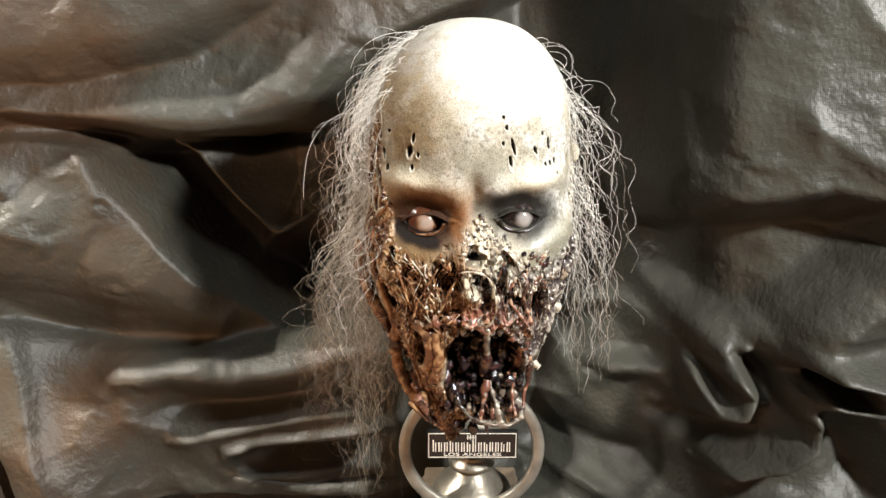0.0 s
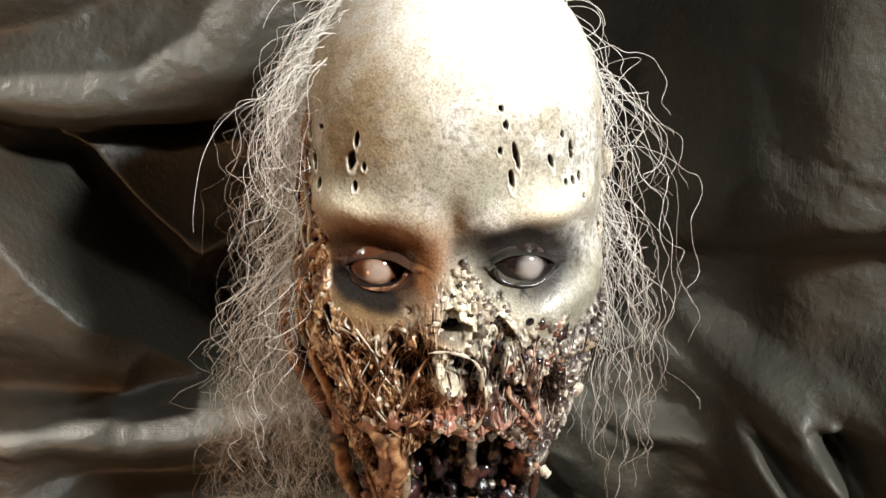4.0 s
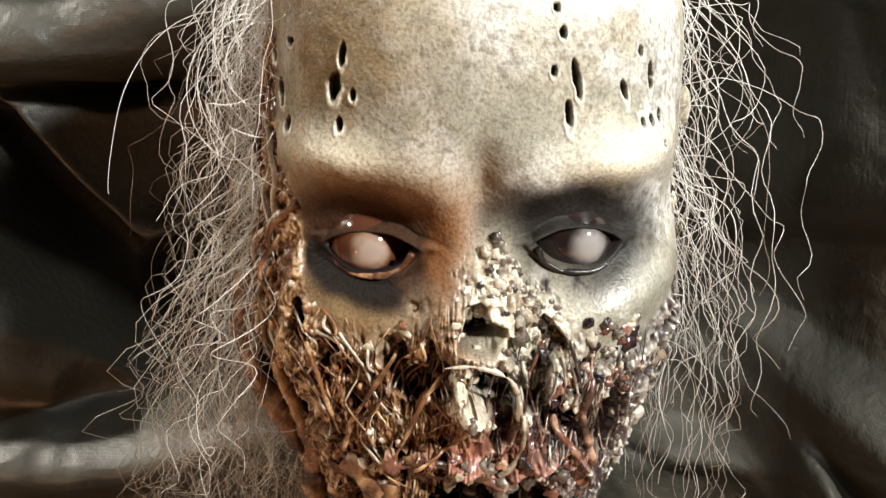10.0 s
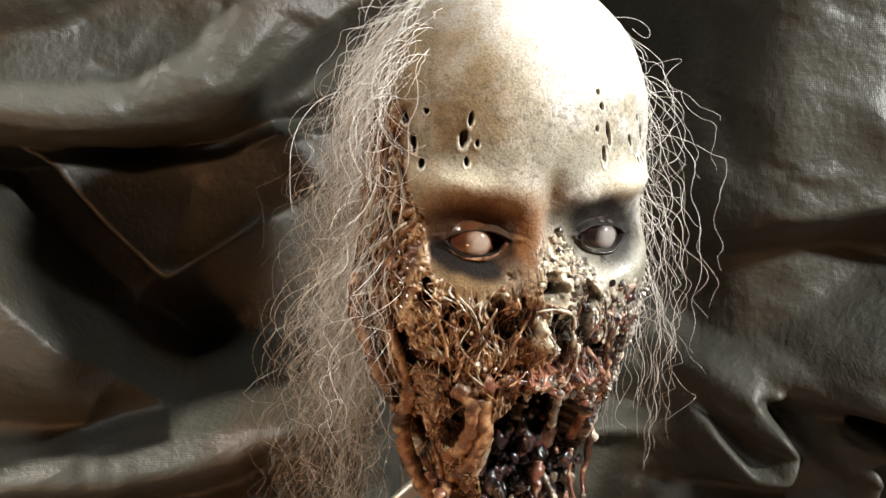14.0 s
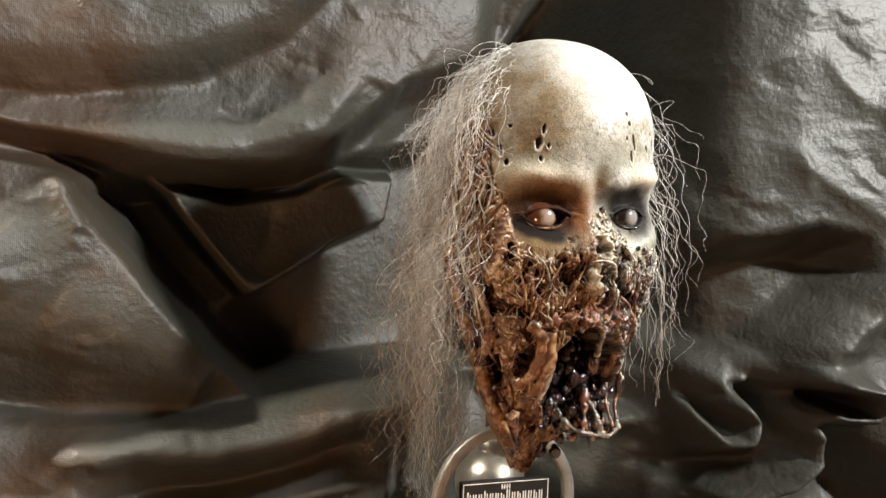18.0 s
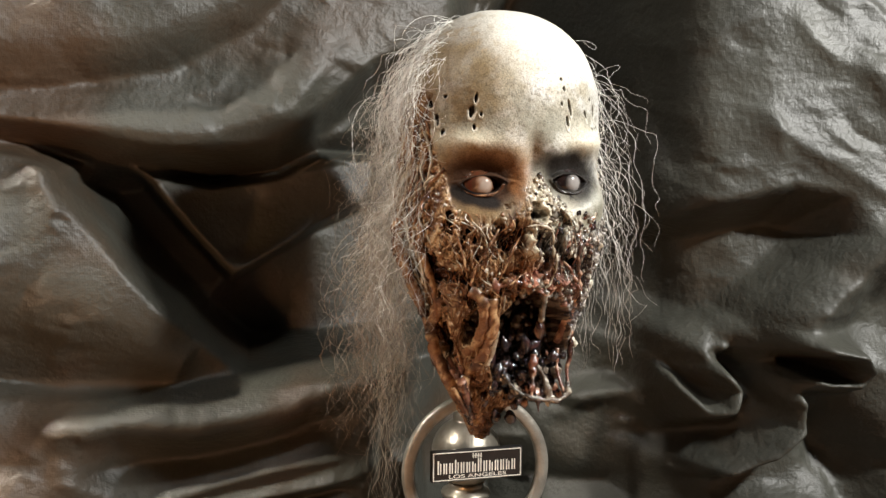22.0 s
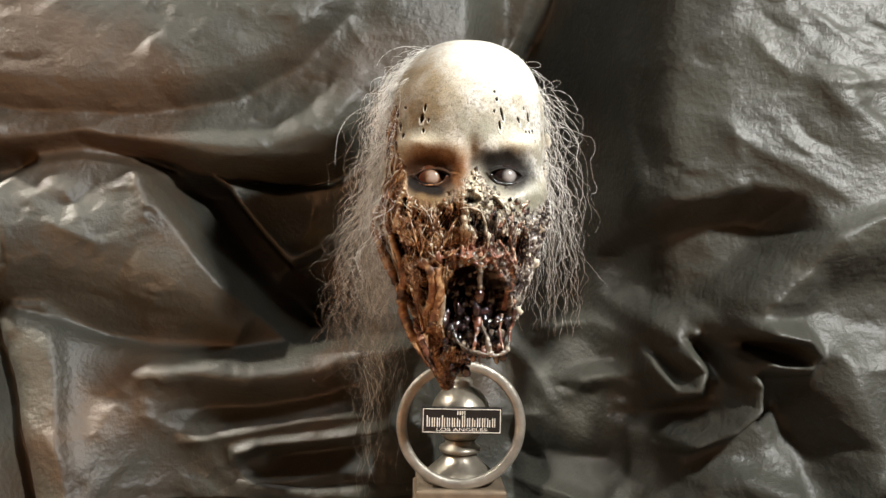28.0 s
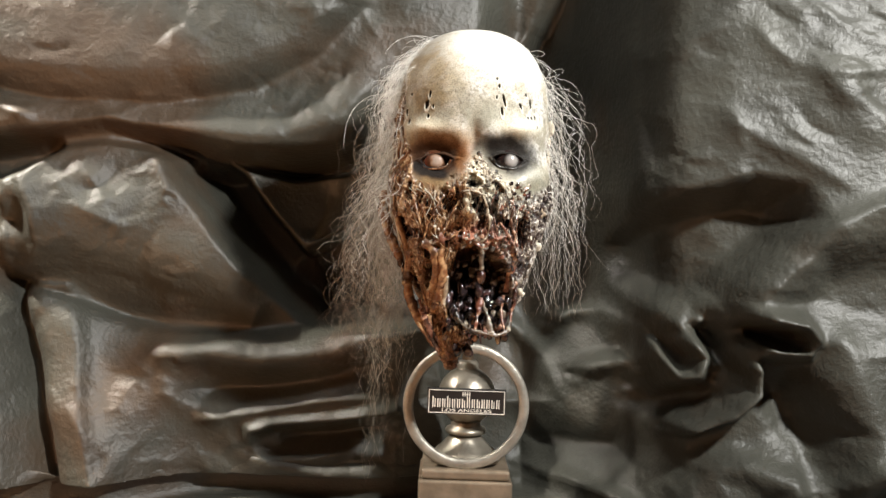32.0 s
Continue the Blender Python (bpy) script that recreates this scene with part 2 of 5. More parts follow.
def fold_height(all_x, all_z):
    out = np.zeros_like(all_x)
    for pts, height, wa, wb, ends, rounded in FOLDS:
        reach = (2.6 if rounded else 6.5) * max(wa, wb) + 0.01
        lo, hi = pts.min(axis=0) - reach, pts.max(axis=0) + reach
        near_it = np.nonzero((all_x > lo[0]) & (all_x < hi[0]) & (all_z > lo[1]) & (all_z < hi[1]))[0]
        if len(near_it) == 0:
            continue
        x, z = all_x[near_it], all_z[near_it]
        best, side = np.full(x.shape, 1e9), np.zeros_like(x)
        seg = np.linalg.norm(np.diff(pts, axis=0), axis=1)
        for (ax, az), (bx, bz), length in zip(pts[:-1], pts[1:], seg):
            ux, uz = (bx - ax) / length, (bz - az) / length
            t = np.clip((x - ax) * ux + (z - az) * uz, 0, length)
            dx, dz = x - ax - t * ux, z - az - t * uz
            d = np.hypot(dx, dz)
            turn = ux * dz - uz * dx
            near = (d < best - 1e-7) | ((d < best + 1e-7) & (abs(turn) > abs(side)))
            best = np.where(near, d, best)
            side = np.where(near, turn, side)
        # both sides blend into one another past the ends
        lean = smooth(-1, 1, side / np.maximum(best, 1e-6))
        w = wb + (wa - wb) * lean
        ends = min(ends, 0.3 * seg.sum())
        taper = 1.0
        for (ax, az), (bx, bz) in ((pts[0], pts[1]), (pts[-1], pts[-2])):
            length = math.hypot(bx - ax, bz - az)
            d = np.hypot(x - ax, z - az)
            past = np.clip(-((x - ax) * (bx - ax) + (z - az) * (bz - az)) / length, 0, None)
            taper = taper * smooth(-0.3 * ends, ends, d) * np.exp(-past / 0.010 * np.exp(-(d / 0.05) ** 2))
        if rounded:
            body = np.exp(-(best / w) ** 2)
        else:
            eps = np.maximum(0.24 * w, 0.0028)
            body = np.exp(-(np.sqrt(best ** 2 + eps ** 2) - eps) / (0.95 * w))
        out[near_it] += height * body * taper
    return out


PLATEAUS = []


def plateau(points, height, soft):
    """A raised or sunk part of the cloth inside an outline of (x, z), with soft edges."""
    PLATEAUS.append((np.array(points, float), height, soft))


def plateau_height(x, z):
    out = np.zeros_like(x)
    for pts, height, soft in PLATEAUS:
        d, inside = np.full(x.shape, 1e9), np.zeros(x.shape, bool)
        for (ax, az), (bx, bz) in zip(pts, np.roll(pts, -1, axis=0)):
            length = math.hypot(bx - ax, bz - az)
            ux, uz = (bx - ax) / length, (bz - az) / length
            t = np.clip((x - ax) * ux + (z - az) * uz, 0, length)
            d = np.minimum(d, np.hypot(x - ax - t * ux, z - az - t * uz))
            inside ^= ((az > z) != (bz > z)) & (x < (bx - ax) * (z - az) / (bz - az + 1e-12) + ax)
        out += height * smooth(-soft, soft, np.where(inside, d, -d))
    return out


def cloth_base(x, z):
    """How far back the cloth hangs, across the width: an upright valley high up, a plain slope low down."""
    knots = [-1.1, -0.55, -0.33, -0.18, -0.05, 0.03, 0.075, 0.11, 0.15, 0.18, 0.200, 0.225, 0.27, 0.34, 0.45, 0.60, 1.1]
    depth = [0.70, 0.755, 0.80, 0.815, 0.815, 0.825, 0.885, 0.875, 0.825, 0.755, 0.690, 0.648, 0.622, 0.602, 0.575, 0.54, 0.44]
    fine = np.linspace(-1.1, 1.1, 800)
    y = np.interp(fine, knots, depth)
    k = np.hanning(11)
    y = np.convolve(np.pad(y, 5, mode="edge"), k / k.sum(), mode="valid")
    low = np.interp(fine, [-1.1, -0.55, -0.33, -0.18, -0.05, 0.05, 0.10, 0.25, 0.34, 0.45, 0.60, 1.1], [0.70, 0.755, 0.80, 0.815, 0.815, 0.850, 0.850, 0.640, 0.602, 0.575, 0.54, 0.44])
    low = np.interp(x, fine, low) - 0.24 * np.clip(0.23 - z, 0, 0.2) * smooth(-0.26, -0.36, x)
    high = smooth(0.10, 0.24, z + 0.03 * np.sin(30 * x))
    aside = 0.022 * smooth(0.36, 0.28, z) * smooth(0.05, 0.12, x) * smooth(0.30, 0.24, x)
    return np.interp(x - aside, fine, y) * high + low * (1 - high)


# the upper sheet that hangs over the hollow, with its two rolls
plateau([(-1.2, 0.34), (-0.5, 0.384), (-0.43, 0.394), (-0.375, 0.406), (-0.311, 0.400), (-0.248, 0.388), (-0.185, 0.381), (-0.123, 0.393), (-0.085, 0.43), (-0.04, 0.47), (0.03, 0.50), (0.09, 0.53), (0.125, 0.60), (0.125, 1.2), (-1.2, 1.2)], 0.060, 0.014)
fold([(-0.80, 0.448), (-0.60, 0.470), (-0.50, 0.478), (-0.375, 0.470), (-0.25, 0.484), (-0.177, 0.519), (-0.127, 0.565), (-0.08, 0.64)], 0.024, 0.10, 0.030, 0.12, True)
fold([(-0.80, 0.415), (-0.60, 0.440), (-0.50, 0.448), (-0.437, 0.436), (-0.312, 0.440), (-0.219, 0.462), (-0.151, 0.502), (-0.103, 0.554), (-0.06, 0.63)], -0.016, 0.012, 0.030, 0.1)
fold([(-0.50, 0.409), (-0.374, 0.417), (-0.28, 0.414), (-0.198, 0.408), (-0.124, 0.430), (-0.077, 0.492)], 0.016, 0.030, 0.014, 0.06, True)
fold([(-0.5, 0.434), (-0.466, 0.421), (-0.436, 0.412)], 0.01, 0.012, 0.01, 0.05)
fold([(-0.07, 0.40), (-0.02, 0.44), (0.05, 0.50), (0.10, 0.60)], -0.020, 0.02, 0.03, 0.05)
# the large boulder-like fold
plateau([(-1.2, 0.30), (-0.501, 0.346), (-0.456, 0.362), (-0.419, 0.391), (-0.375, 0.402), (-0.331, 0.394), (-0.294, 0.372), (-0.246, 0.298), (-0.199, 0.243), (-0.150, 0.199), (-0.097, 0.203), (-0.004, 0.215), (0.013, 0.118), (0.022, -0.009), (-0.817, -0.009)], 0.050, 0.012)
fold([(-0.47, 0.305), (-0.40, 0.300), (-0.33, 0.286), (-0.26, 0.262), (-0.20, 0.232)], 0.034, 0.090, 0.050, 0.04, True)
fold([(-0.50, 0.246), (-0.46, 0.238), (-0.42, 0.228), (-0.36, 0.203), (-0.305, 0.190), (-0.242, 0.190), (-0.160, 0.197), (-0.10, 0.205)], -0.030, 0.040, 0.010, 0.04)
fold([(-0.456, 0.367), (-0.437, 0.316), (-0.432, 0.279), (-0.457, 0.241)], 0.013, 0.030, 0.008, 0.02)
fold([(-0.320, 0.392), (-0.316, 0.365), (-0.300, 0.335)], 0.010, 0.008, 0.012, 0.01)
fold([(-0.407, 0.329), (-0.372, 0.312), (-0.338, 0.295)], 0.006, 0.012, 0.008, 0.02)
fold([(-0.394, 0.367), (-0.359, 0.322)], 0.005, 0.008, 0.008, 0.02)
fold([(-0.355, 0.372), (-0.372, 0.345), (-0.398, 0.335)], -0.005, 0.010, 0.006, 0.02)
# the hollow beside it with two thin creases that meet in a point
plateau([(-0.297, 0.368), (-0.222, 0.383), (-0.094, 0.396), (0.06, 0.44), (0.075, 0.215), (-0.10, 0.205), (-0.151, 0.199), (-0.227, 0.279)], -0.074, 0.016)
plateau([(-0.252, 0.380), (-0.208, 0.326), (-0.167, 0.279), (-0.132, 0.299), (-0.085, 0.327), (-0.03, 0.352), (-0.02, 0.40), (-0.085, 0.398), (-0.123, 0.380), (-0.185, 0.369)], 0.058, 0.007)
fold([(-0.245, 0.375), (-0.208, 0.328), (-0.167, 0.282)], 0.018, 0.016, 0.006, 0.02)
fold([(-0.167, 0.282), (-0.132, 0.301), (-0.085, 0.329)], 0.018, 0.006, 0.016, 0.02)
fold([(-0.165, 0.287), (-0.150, 0.325), (-0.140, 0.375)], -0.012, 0.020, 0.014, 0.03)
# low folds on the brown side
fold([(-0.315, 0.140), (-0.30, 0.165), (-0.26, 0.168), (-0.20, 0.160), (-0.13, 0.170), (-0.054, 0.190), (0.004, 0.205)], 0.026, 0.022, 0.020, 0.04, True)
fold([(-0.3, 0.121), (-0.24, 0.124), (-0.179, 0.128), (-0.117, 0.142), (-0.053, 0.163)], -0.016, 0.015, 0.015, 0.05)
fold([(-0.318, 0.128), (-0.269, 0.103), (-0.224, 0.08)], 0.010, 0.012, 0.02, 0.03)
fold([(-0.286, 0.088), (-0.225, 0.098), (-0.139, 0.115), (-0.052, 0.124)], 0.016, 0.025, 0.008, 0.06)
fold([(-0.215, 0.061), (-0.210, 0.080), (-0.188, 0.088), (-0.113, 0.096), (-0.038, 0.108)], 0.026, 0.012, 0.007, 0.03)
fold([(-0.185, 0.068), (-0.11, 0.076), (-0.05, 0.086)], -0.026, 0.012, 0.014, 0.03)
fold([(-0.215, 0.060), (-0.193, 0.046), (-0.15, 0.049), (-0.088, 0.060)], 0.016, 0.010, 0.008, 0.03)
fold([(-0.234, 0.004), (-0.185, 0.020), (-0.124, 0.028), (-0.048, 0.024)], 0.018, 0.012, 0.02, 0.04)
fold([(-0.402, 0.122), (-0.346, 0.058), (-0.353, 0.009)], 0.008, 0.02, 0.012, 0.04)
fold([(-0.492, 0.259), (-0.470, 0.234), (-0.444, 0.156), (-0.422, 0.082), (-0.398, -0.009)], -0.040, 0.010, 0.011, 0.04)
fold([(-0.503, 0.24), (-0.475, 0.18), (-0.455, 0.095), (-0.437, -0.004)], 0.022, 0.014, 0.014, 0.05)
fold([(-0.465, 0.235), (-0.416, 0.234), (-0.401, 0.206), (-0.384, 0.12), (-0.348, -0.006)], 0.014, 0.006, 0.03, 0.04)
fold([(-0.511, 0.368), (-0.470, 0.321), (-0.478, 0.272), (-0.466, 0.241)], 0.012, 0.012, 0.012, 0.04)
# the pale side: the wide slope beside the upright valley, and its wrinkles
fold([(0.199, 0.70), (0.199, 0.52), (0.203, 0.44), (0.215, 0.37)], -0.014, 0.010, 0.008, 0.05)
fold([(0.342, 0.515), (0.363, 0.446), (0.393, 0.419), (0.42, 0.382)], 0.012, 0.02, 0.03, 0.06)
fold([(0.333, 0.476), (0.358, 0.443), (0.373, 0.427)], 0.006, 0.008, 0.006, 0.03)
fold([(0.333, 0.465), (0.363, 0.462), (0.414, 0.468)], 0.005, 0.01, 0.007, 0.05)
fold([(0.283, 0.524), (0.301, 0.491), (0.329, 0.466)], 0.005, 0.008, 0.006, 0.03)
fold([(0.26, 0.425), (0.30, 0.400), (0.345, 0.372), (0.38, 0.350)], 0.006, 0.020, 0.006, 0.03)
fold([(0.325, 0.541), (0.356, 0.514), (0.4, 0.485)], 0.006, 0.008, 0.01, 0.03)
# one long facet runs from the slope down to the knot, dark and sunk to each side
fold([(0.270, 0.242), (0.298, 0.278), (0.333, 0.312), (0.385, 0.338), (0.44, 0.352)], 0.026, 0.010, 0.045, 0.03)
# this pit puts the dark of the head's cast shadow into the cloth's shape
plateau([(0.196, 0.300), (0.208, 0.325), (0.232, 0.338), (0.262, 0.346), (0.296, 0.354), (0.326, 0.348), (0.336, 0.328), (0.318, 0.300), (0.292, 0.275), (0.272, 0.247), (0.250, 0.240), (0.222, 0.246), (0.202, 0.268)], -0.055, 0.020)
plateau([(0.325, 0.245), (0.355, 0.285), (0.48, 0.310), (0.55, 0.23), (0.38, 0.222)], -0.022, 0.024)
plateau([(0.150, 0.150), (0.180, 0.192), (0.215, 0.209), (0.292, 0.238), (0.345, 0.215), (0.381, 0.131), (0.325, 0.099), (0.251, 0.065), (0.19, 0.070)], -0.026, 0.024)
# crumpled knot of folds low on the pale side: bent straps with thin bright rims
fold([(0.125, 0.206), (0.150, 0.222), (0.180, 0.226), (0.208, 0.210), (0.222, 0.186), (0.236, 0.168), (0.250, 0.172), (0.258, 0.190), (0.246, 0.202), (0.232, 0.212)], 0.042, 0.0075, 0.012, 0.02, True)
fold([(0.150, 0.150), (0.170, 0.163), (0.195, 0.172), (0.215, 0.170)], 0.024, 0.010, 0.013, 0.02, True)
fold([(0.255, 0.225), (0.268, 0.205), (0.272, 0.180)], -0.026, 0.012, 0.014, 0.02, True)
fold([(0.274, 0.238), (0.300, 0.232), (0.325, 0.228), (0.338, 0.215), (0.334, 0.202), (0.312, 0.202), (0.290, 0.208)], 0.042, 0.010, 0.0065, 0.015, True)
fold([(0.290, 0.218), (0.308, 0.217), (0.324, 0.216)], -0.020, 0.006, 0.006, 0.015, True)
fold([(0.288, 0.200), (0.300, 0.180), (0.300, 0.160), (0.280, 0.138), (0.250, 0.120), (0.228, 0.112)], 0.040, 0.008, 0.010, 0.02, True)
fold([(0.262, 0.160), (0.250, 0.142), (0.225, 0.130), (0.205, 0.140)], -0.026, 0.014, 0.014, 0.02, True)
fold([(0.345, 0.205), (0.366, 0.165), (0.392, 0.120), (0.405, 0.080)], 0.022, 0.035, 0.020, 0.04, True)
fold([(0.318, 0.185), (0.335, 0.150), (0.350, 0.110), (0.36, 0.07)], -0.022, 0.018, 0.018, 0.03, True)
fold([(0.245, 0.075), (0.290, 0.090), (0.330, 0.080), (0.345, 0.050)], 0.018, 0.012, 0.016, 0.03, True)
fold([(0.372, 0.064), (0.380, 0.086), (0.392, 0.100), (0.435, 0.112)], 0.024, 0.008, 0.02, 0.03, True)
fold([(0.085, 0.030), (0.143, 0.036), (0.193, 0.032), (0.224, 0.020), (0.262, 0.000)], 0.030, 0.006, 0.05, 0.04)
fold([(0.096, 0.060), (0.15, 0.070), (0.195, 0.075), (0.235, 0.055)], -0.030, 0.02, 0.02, 0.05)
fold([(0.06, 0.105), (0.10, 0.108), (0.140, 0.116)], 0.012, 0.006, 0.015, 0.03)
fold([(0.06, 0.215), (0.09, 0.195), (0.120, 0.165), (0.125, 0.130)], 0.016, 0.012, 0.012, 0.03, True)


def crinkles():
    """Short sharp creases all over the cloth, as coated cloth keeps from being folded away."""
    rng = np.random.default_rng(19)
    for i in range(760):
        x, z = rng.uniform(-0.62, 0.56), rng.uniform(0.0, 0.60)
        slope_side = x > 0.2 and z > 0.33
        if 0.0 < x < 0.19 or (-0.28 < x < 0.0 and 0.2 < z < 0.38):
            continue
        lean = rng.normal(-0.55, 0.5) if slope_side else rng.normal(0.3, 0.9)
        half = rng.uniform(0.006, 0.030)
        bow = rng.normal(0, 0.16) * half
        c, s = math.cos(lean), math.sin(lean)
        pts = [(x - c * half, z - s * half), (x - s * bow, z + c * bow), (x + c * half, z + s * half)]
        tall = rng.uniform(0.0007, 0.0026) * (1.3 if slope_side else 1.0) * (1 if rng.uniform() < 0.7 else -1)
        a, b = rng.uniform(0.004, 0.014), rng.uniform(0.0015, 0.004)
        fold(pts, tall, *((a, b) if rng.uniform() < 0.5 else (b, a)), half * 0.6)


crinkles()


def draped_cloth():
    nx, nv = 760, 520
    xs = np.linspace(-1.0, 1.0, nx)
    xs = 0.62 * xs + 0.38 * xs ** 3
    zs = np.r_[np.linspace(0.95, 0.56, 40, endpoint=False), np.linspace(0.56, 0.0, nv - 100, endpoint=False), np.linspace(0.0, -0.30, 60)]
    X, Z = np.meshgrid(xs, zs)
    x, v = X.ravel(), Z.ravel()
    yb = cloth_base(x, v)
    # the wall part bends forward at the table and runs on towards the front
    bend = 0.03
    s = np.clip(bend - v, 0, None)
    quarter = bend * math.pi / 2
    a = np.clip(s / bend, 0, math.pi / 2)
    y = yb - bend * (1 - np.cos(a)) - np.clip(s - quarter, 0, None)
    z = np.where(v > bend, v, bend - bend * np.sin(a)) + 0.004
    ny, nz = -np.cos(a), np.sin(a)
    p = np.c_[x, v, np.zeros_like(x)]
    h = (fold_height(x, v) + plateau_height(x, v)).reshape(len(zs), nx)
    k = np.hanning(5)[1:-1] / np.hanning(5).sum()
    for ax in (0, 1):
        h = np.apply_along_axis(lambda r: np.convolve(np.pad(r, 1, mode='edge'), k, mode='valid'), ax, h)
    h = h.ravel() + 0.010 * (fbm(p, 0.12, 3, 5) - 0.5) + np.where(x > 0.2, 0.0024, 0.0014) * (ridged(p @ np.array([[0.8, 0.6, 0], [-0.6, 0.8, 0], [0, 0, 1]]) * np.array([0.6, 1.5, 1]), 0.05, 4, 9) - 0.5)
    h = h * np.where(v < 0, np.exp(v * 8), 1)
    z = z + np.where(nz * h > 0, nz * h, 0)
    y = y + ny * h
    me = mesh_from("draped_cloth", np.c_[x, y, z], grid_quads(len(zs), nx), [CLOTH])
    uvl = me.uv_layers.new(name="UVMap")
    idx = np.empty(len(me.loops), dtype=np.int32)
    me.loops.foreach_get("vertex_index", idx)
    uvl.data.foreach_set("uv", np.c_[x, v][idx].astype(np.float32).ravel())
    ob = new("draped_cloth", me)
    return tagged(ob, "dark olive-brown coated cloth hung in deep folds behind the sculpture", "cloth")


draped_cloth()
box("table", -1.0, 1.0, -0.45, 1.2, -0.04, 0.0, TABLE_WOOD, "", "plain wooden table under the dark cloth", "table")


# ---- the stand ----
def part(name, bm, mat, parent, label=""):
    me = bpy.data.meshes.new(name)
    bm.to_mesh(me)
    bm.free()
    me.materials.append(mat)
    ob = new(name, me)
    ob.parent = parent
    if label:
        tagged(ob, label)
    return ob


def lathe(profile, cx, cy, steps=64):
    bm = bmesh.new()
    rings = []
    for r, z in profile:
        rings.append([bm.verts.new((cx + r * math.cos(2 * math.pi * i / steps), cy + r * math.sin(2 * math.pi * i / steps), z)) for i in range(steps)])
    for a, b in zip(rings[:-1], rings[1:]):
        for i in range(steps):
            bm.faces.new((a[i], a[(i + 1) % steps], b[(i + 1) % steps], b[i])).smooth = True
    bm.faces.new(rings[-1])
    bm.faces.new(rings[0][::-1])
    return bm


def block(x0, x1, y0, y1, z0, z1, bevel):
    bm = bmesh.new()
    bmesh.ops.create_cube(bm, size=1.0, matrix=Matrix.LocRotScale(((x0 + x1) / 2, (y0 + y1) / 2, (z0 + z1) / 2), None, (x1 - x0, y1 - y0, z1 - z0)))
    bmesh.ops.bevel(bm, geom=bm.edges[:], offset=bevel, segments=3, profile=0.5, affect="EDGES")
    return bm


SX, SY = 0.0265, 0.697           # the stand's axis


def stand():
    root = new("display_stand")
    root.location = (0, 0, 0)
    tagged(root, "pewter-painted turned wooden display stand with a square plinth on the cloth", "stand")
    part("plinth", block(SX - 0.047, SX + 0.047, SY - 0.047, SY + 0.047, 0.0, 0.062, 0.0025), PLINTH_PAINT, root, "brown metallic square plinth")
    part("plinth_cap", block(SX - 0.0445, SX + 0.0445, SY - 0.0445, SY + 0.0445, 0.0622, 0.0725, 0.003), PLINTH_PAINT, root)
    foot = [(0.036, 0.0727), (0.037, 0.076), (0.035, 0.080), (0.030, 0.085), (0.024, 0.090), (0.0185, 0.096), (0.0165, 0.100)]
    part("foot", lathe(foot, SX, SY), PEWTER, root)
    collar = [(0.0165, 0.1001), (0.0205, 0.1015), (0.0215, 0.104), (0.0205, 0.1065), (0.0165, 0.108), (0.0150, 0.111), (0.0165, 0.1145)]
    part("collar", lathe(collar, SX, SY), PEWTER, root)
    ball = []
    for i in range(25):
        a = -math.pi / 2 + 0.5 + (math.pi - 0.5 - 0.42) * i / 24
        ball.append((0.0300 * math.cos(a), 0.1405 + 0.0300 * math.sin(a)))
    ball += [(0.0115, 0.1690), (0.0118, 0.1735), (0.0095, 0.1765), (0.0060, 0.1775)]
    part("ball", lathe(ball, SX, SY), PEWTER, root, "round pewter-painted finial ball")
    part("post", lathe([(0.0058, 0.1776), (0.0058, 0.30)], SX, SY, 24), PLINTH_PAINT, root, "plain wooden dowel")
    return root


STAND = stand()


def ring():
    bm = bmesh.new()
    steps, cross = 120, 12
    big, cx, cz, cy = 0.0585, 0.0250, 0.1350, 0.6630
    rings = []
    for i in range(steps):
        a = 2 * math.pi * i / steps
        wob = 1 + 0.010 * math.sin(3 * a + 1) + 0.006 * math.sin(11 * a)
        row = []
        for j in range(cross):
            b = 2 * math.pi * j / cross
            u, w = 0.0052 * wob * math.copysign(abs(math.cos(b)) ** 0.6, math.cos(b)), 0.0042 * math.copysign(abs(math.sin(b)) ** 0.6, math.sin(b))
            r = big + u
            row.append(bm.verts.new((cx + r * math.cos(a), cy + w, cz + r * math.sin(a))))
        rings.append(row)
    for i in range(steps):
        a, b = rings[i], rings[(i + 1) % steps]
        for j in range(cross):
            bm.faces.new((a[j], b[j], b[(j + 1) % cross], a[(j + 1) % cross])).smooth = True
    bmesh.ops.recalc_face_normals(bm, faces=bm.faces[:])
    me = bpy.data.meshes.new("metal_ring")
    bm.to_mesh(me)
    bm.free()
    me.materials.append(RING_METAL)
    return tagged(new("metal_ring", me), "worn grey hammered metal ring standing on the plinth before the ball", "ring")


ring()


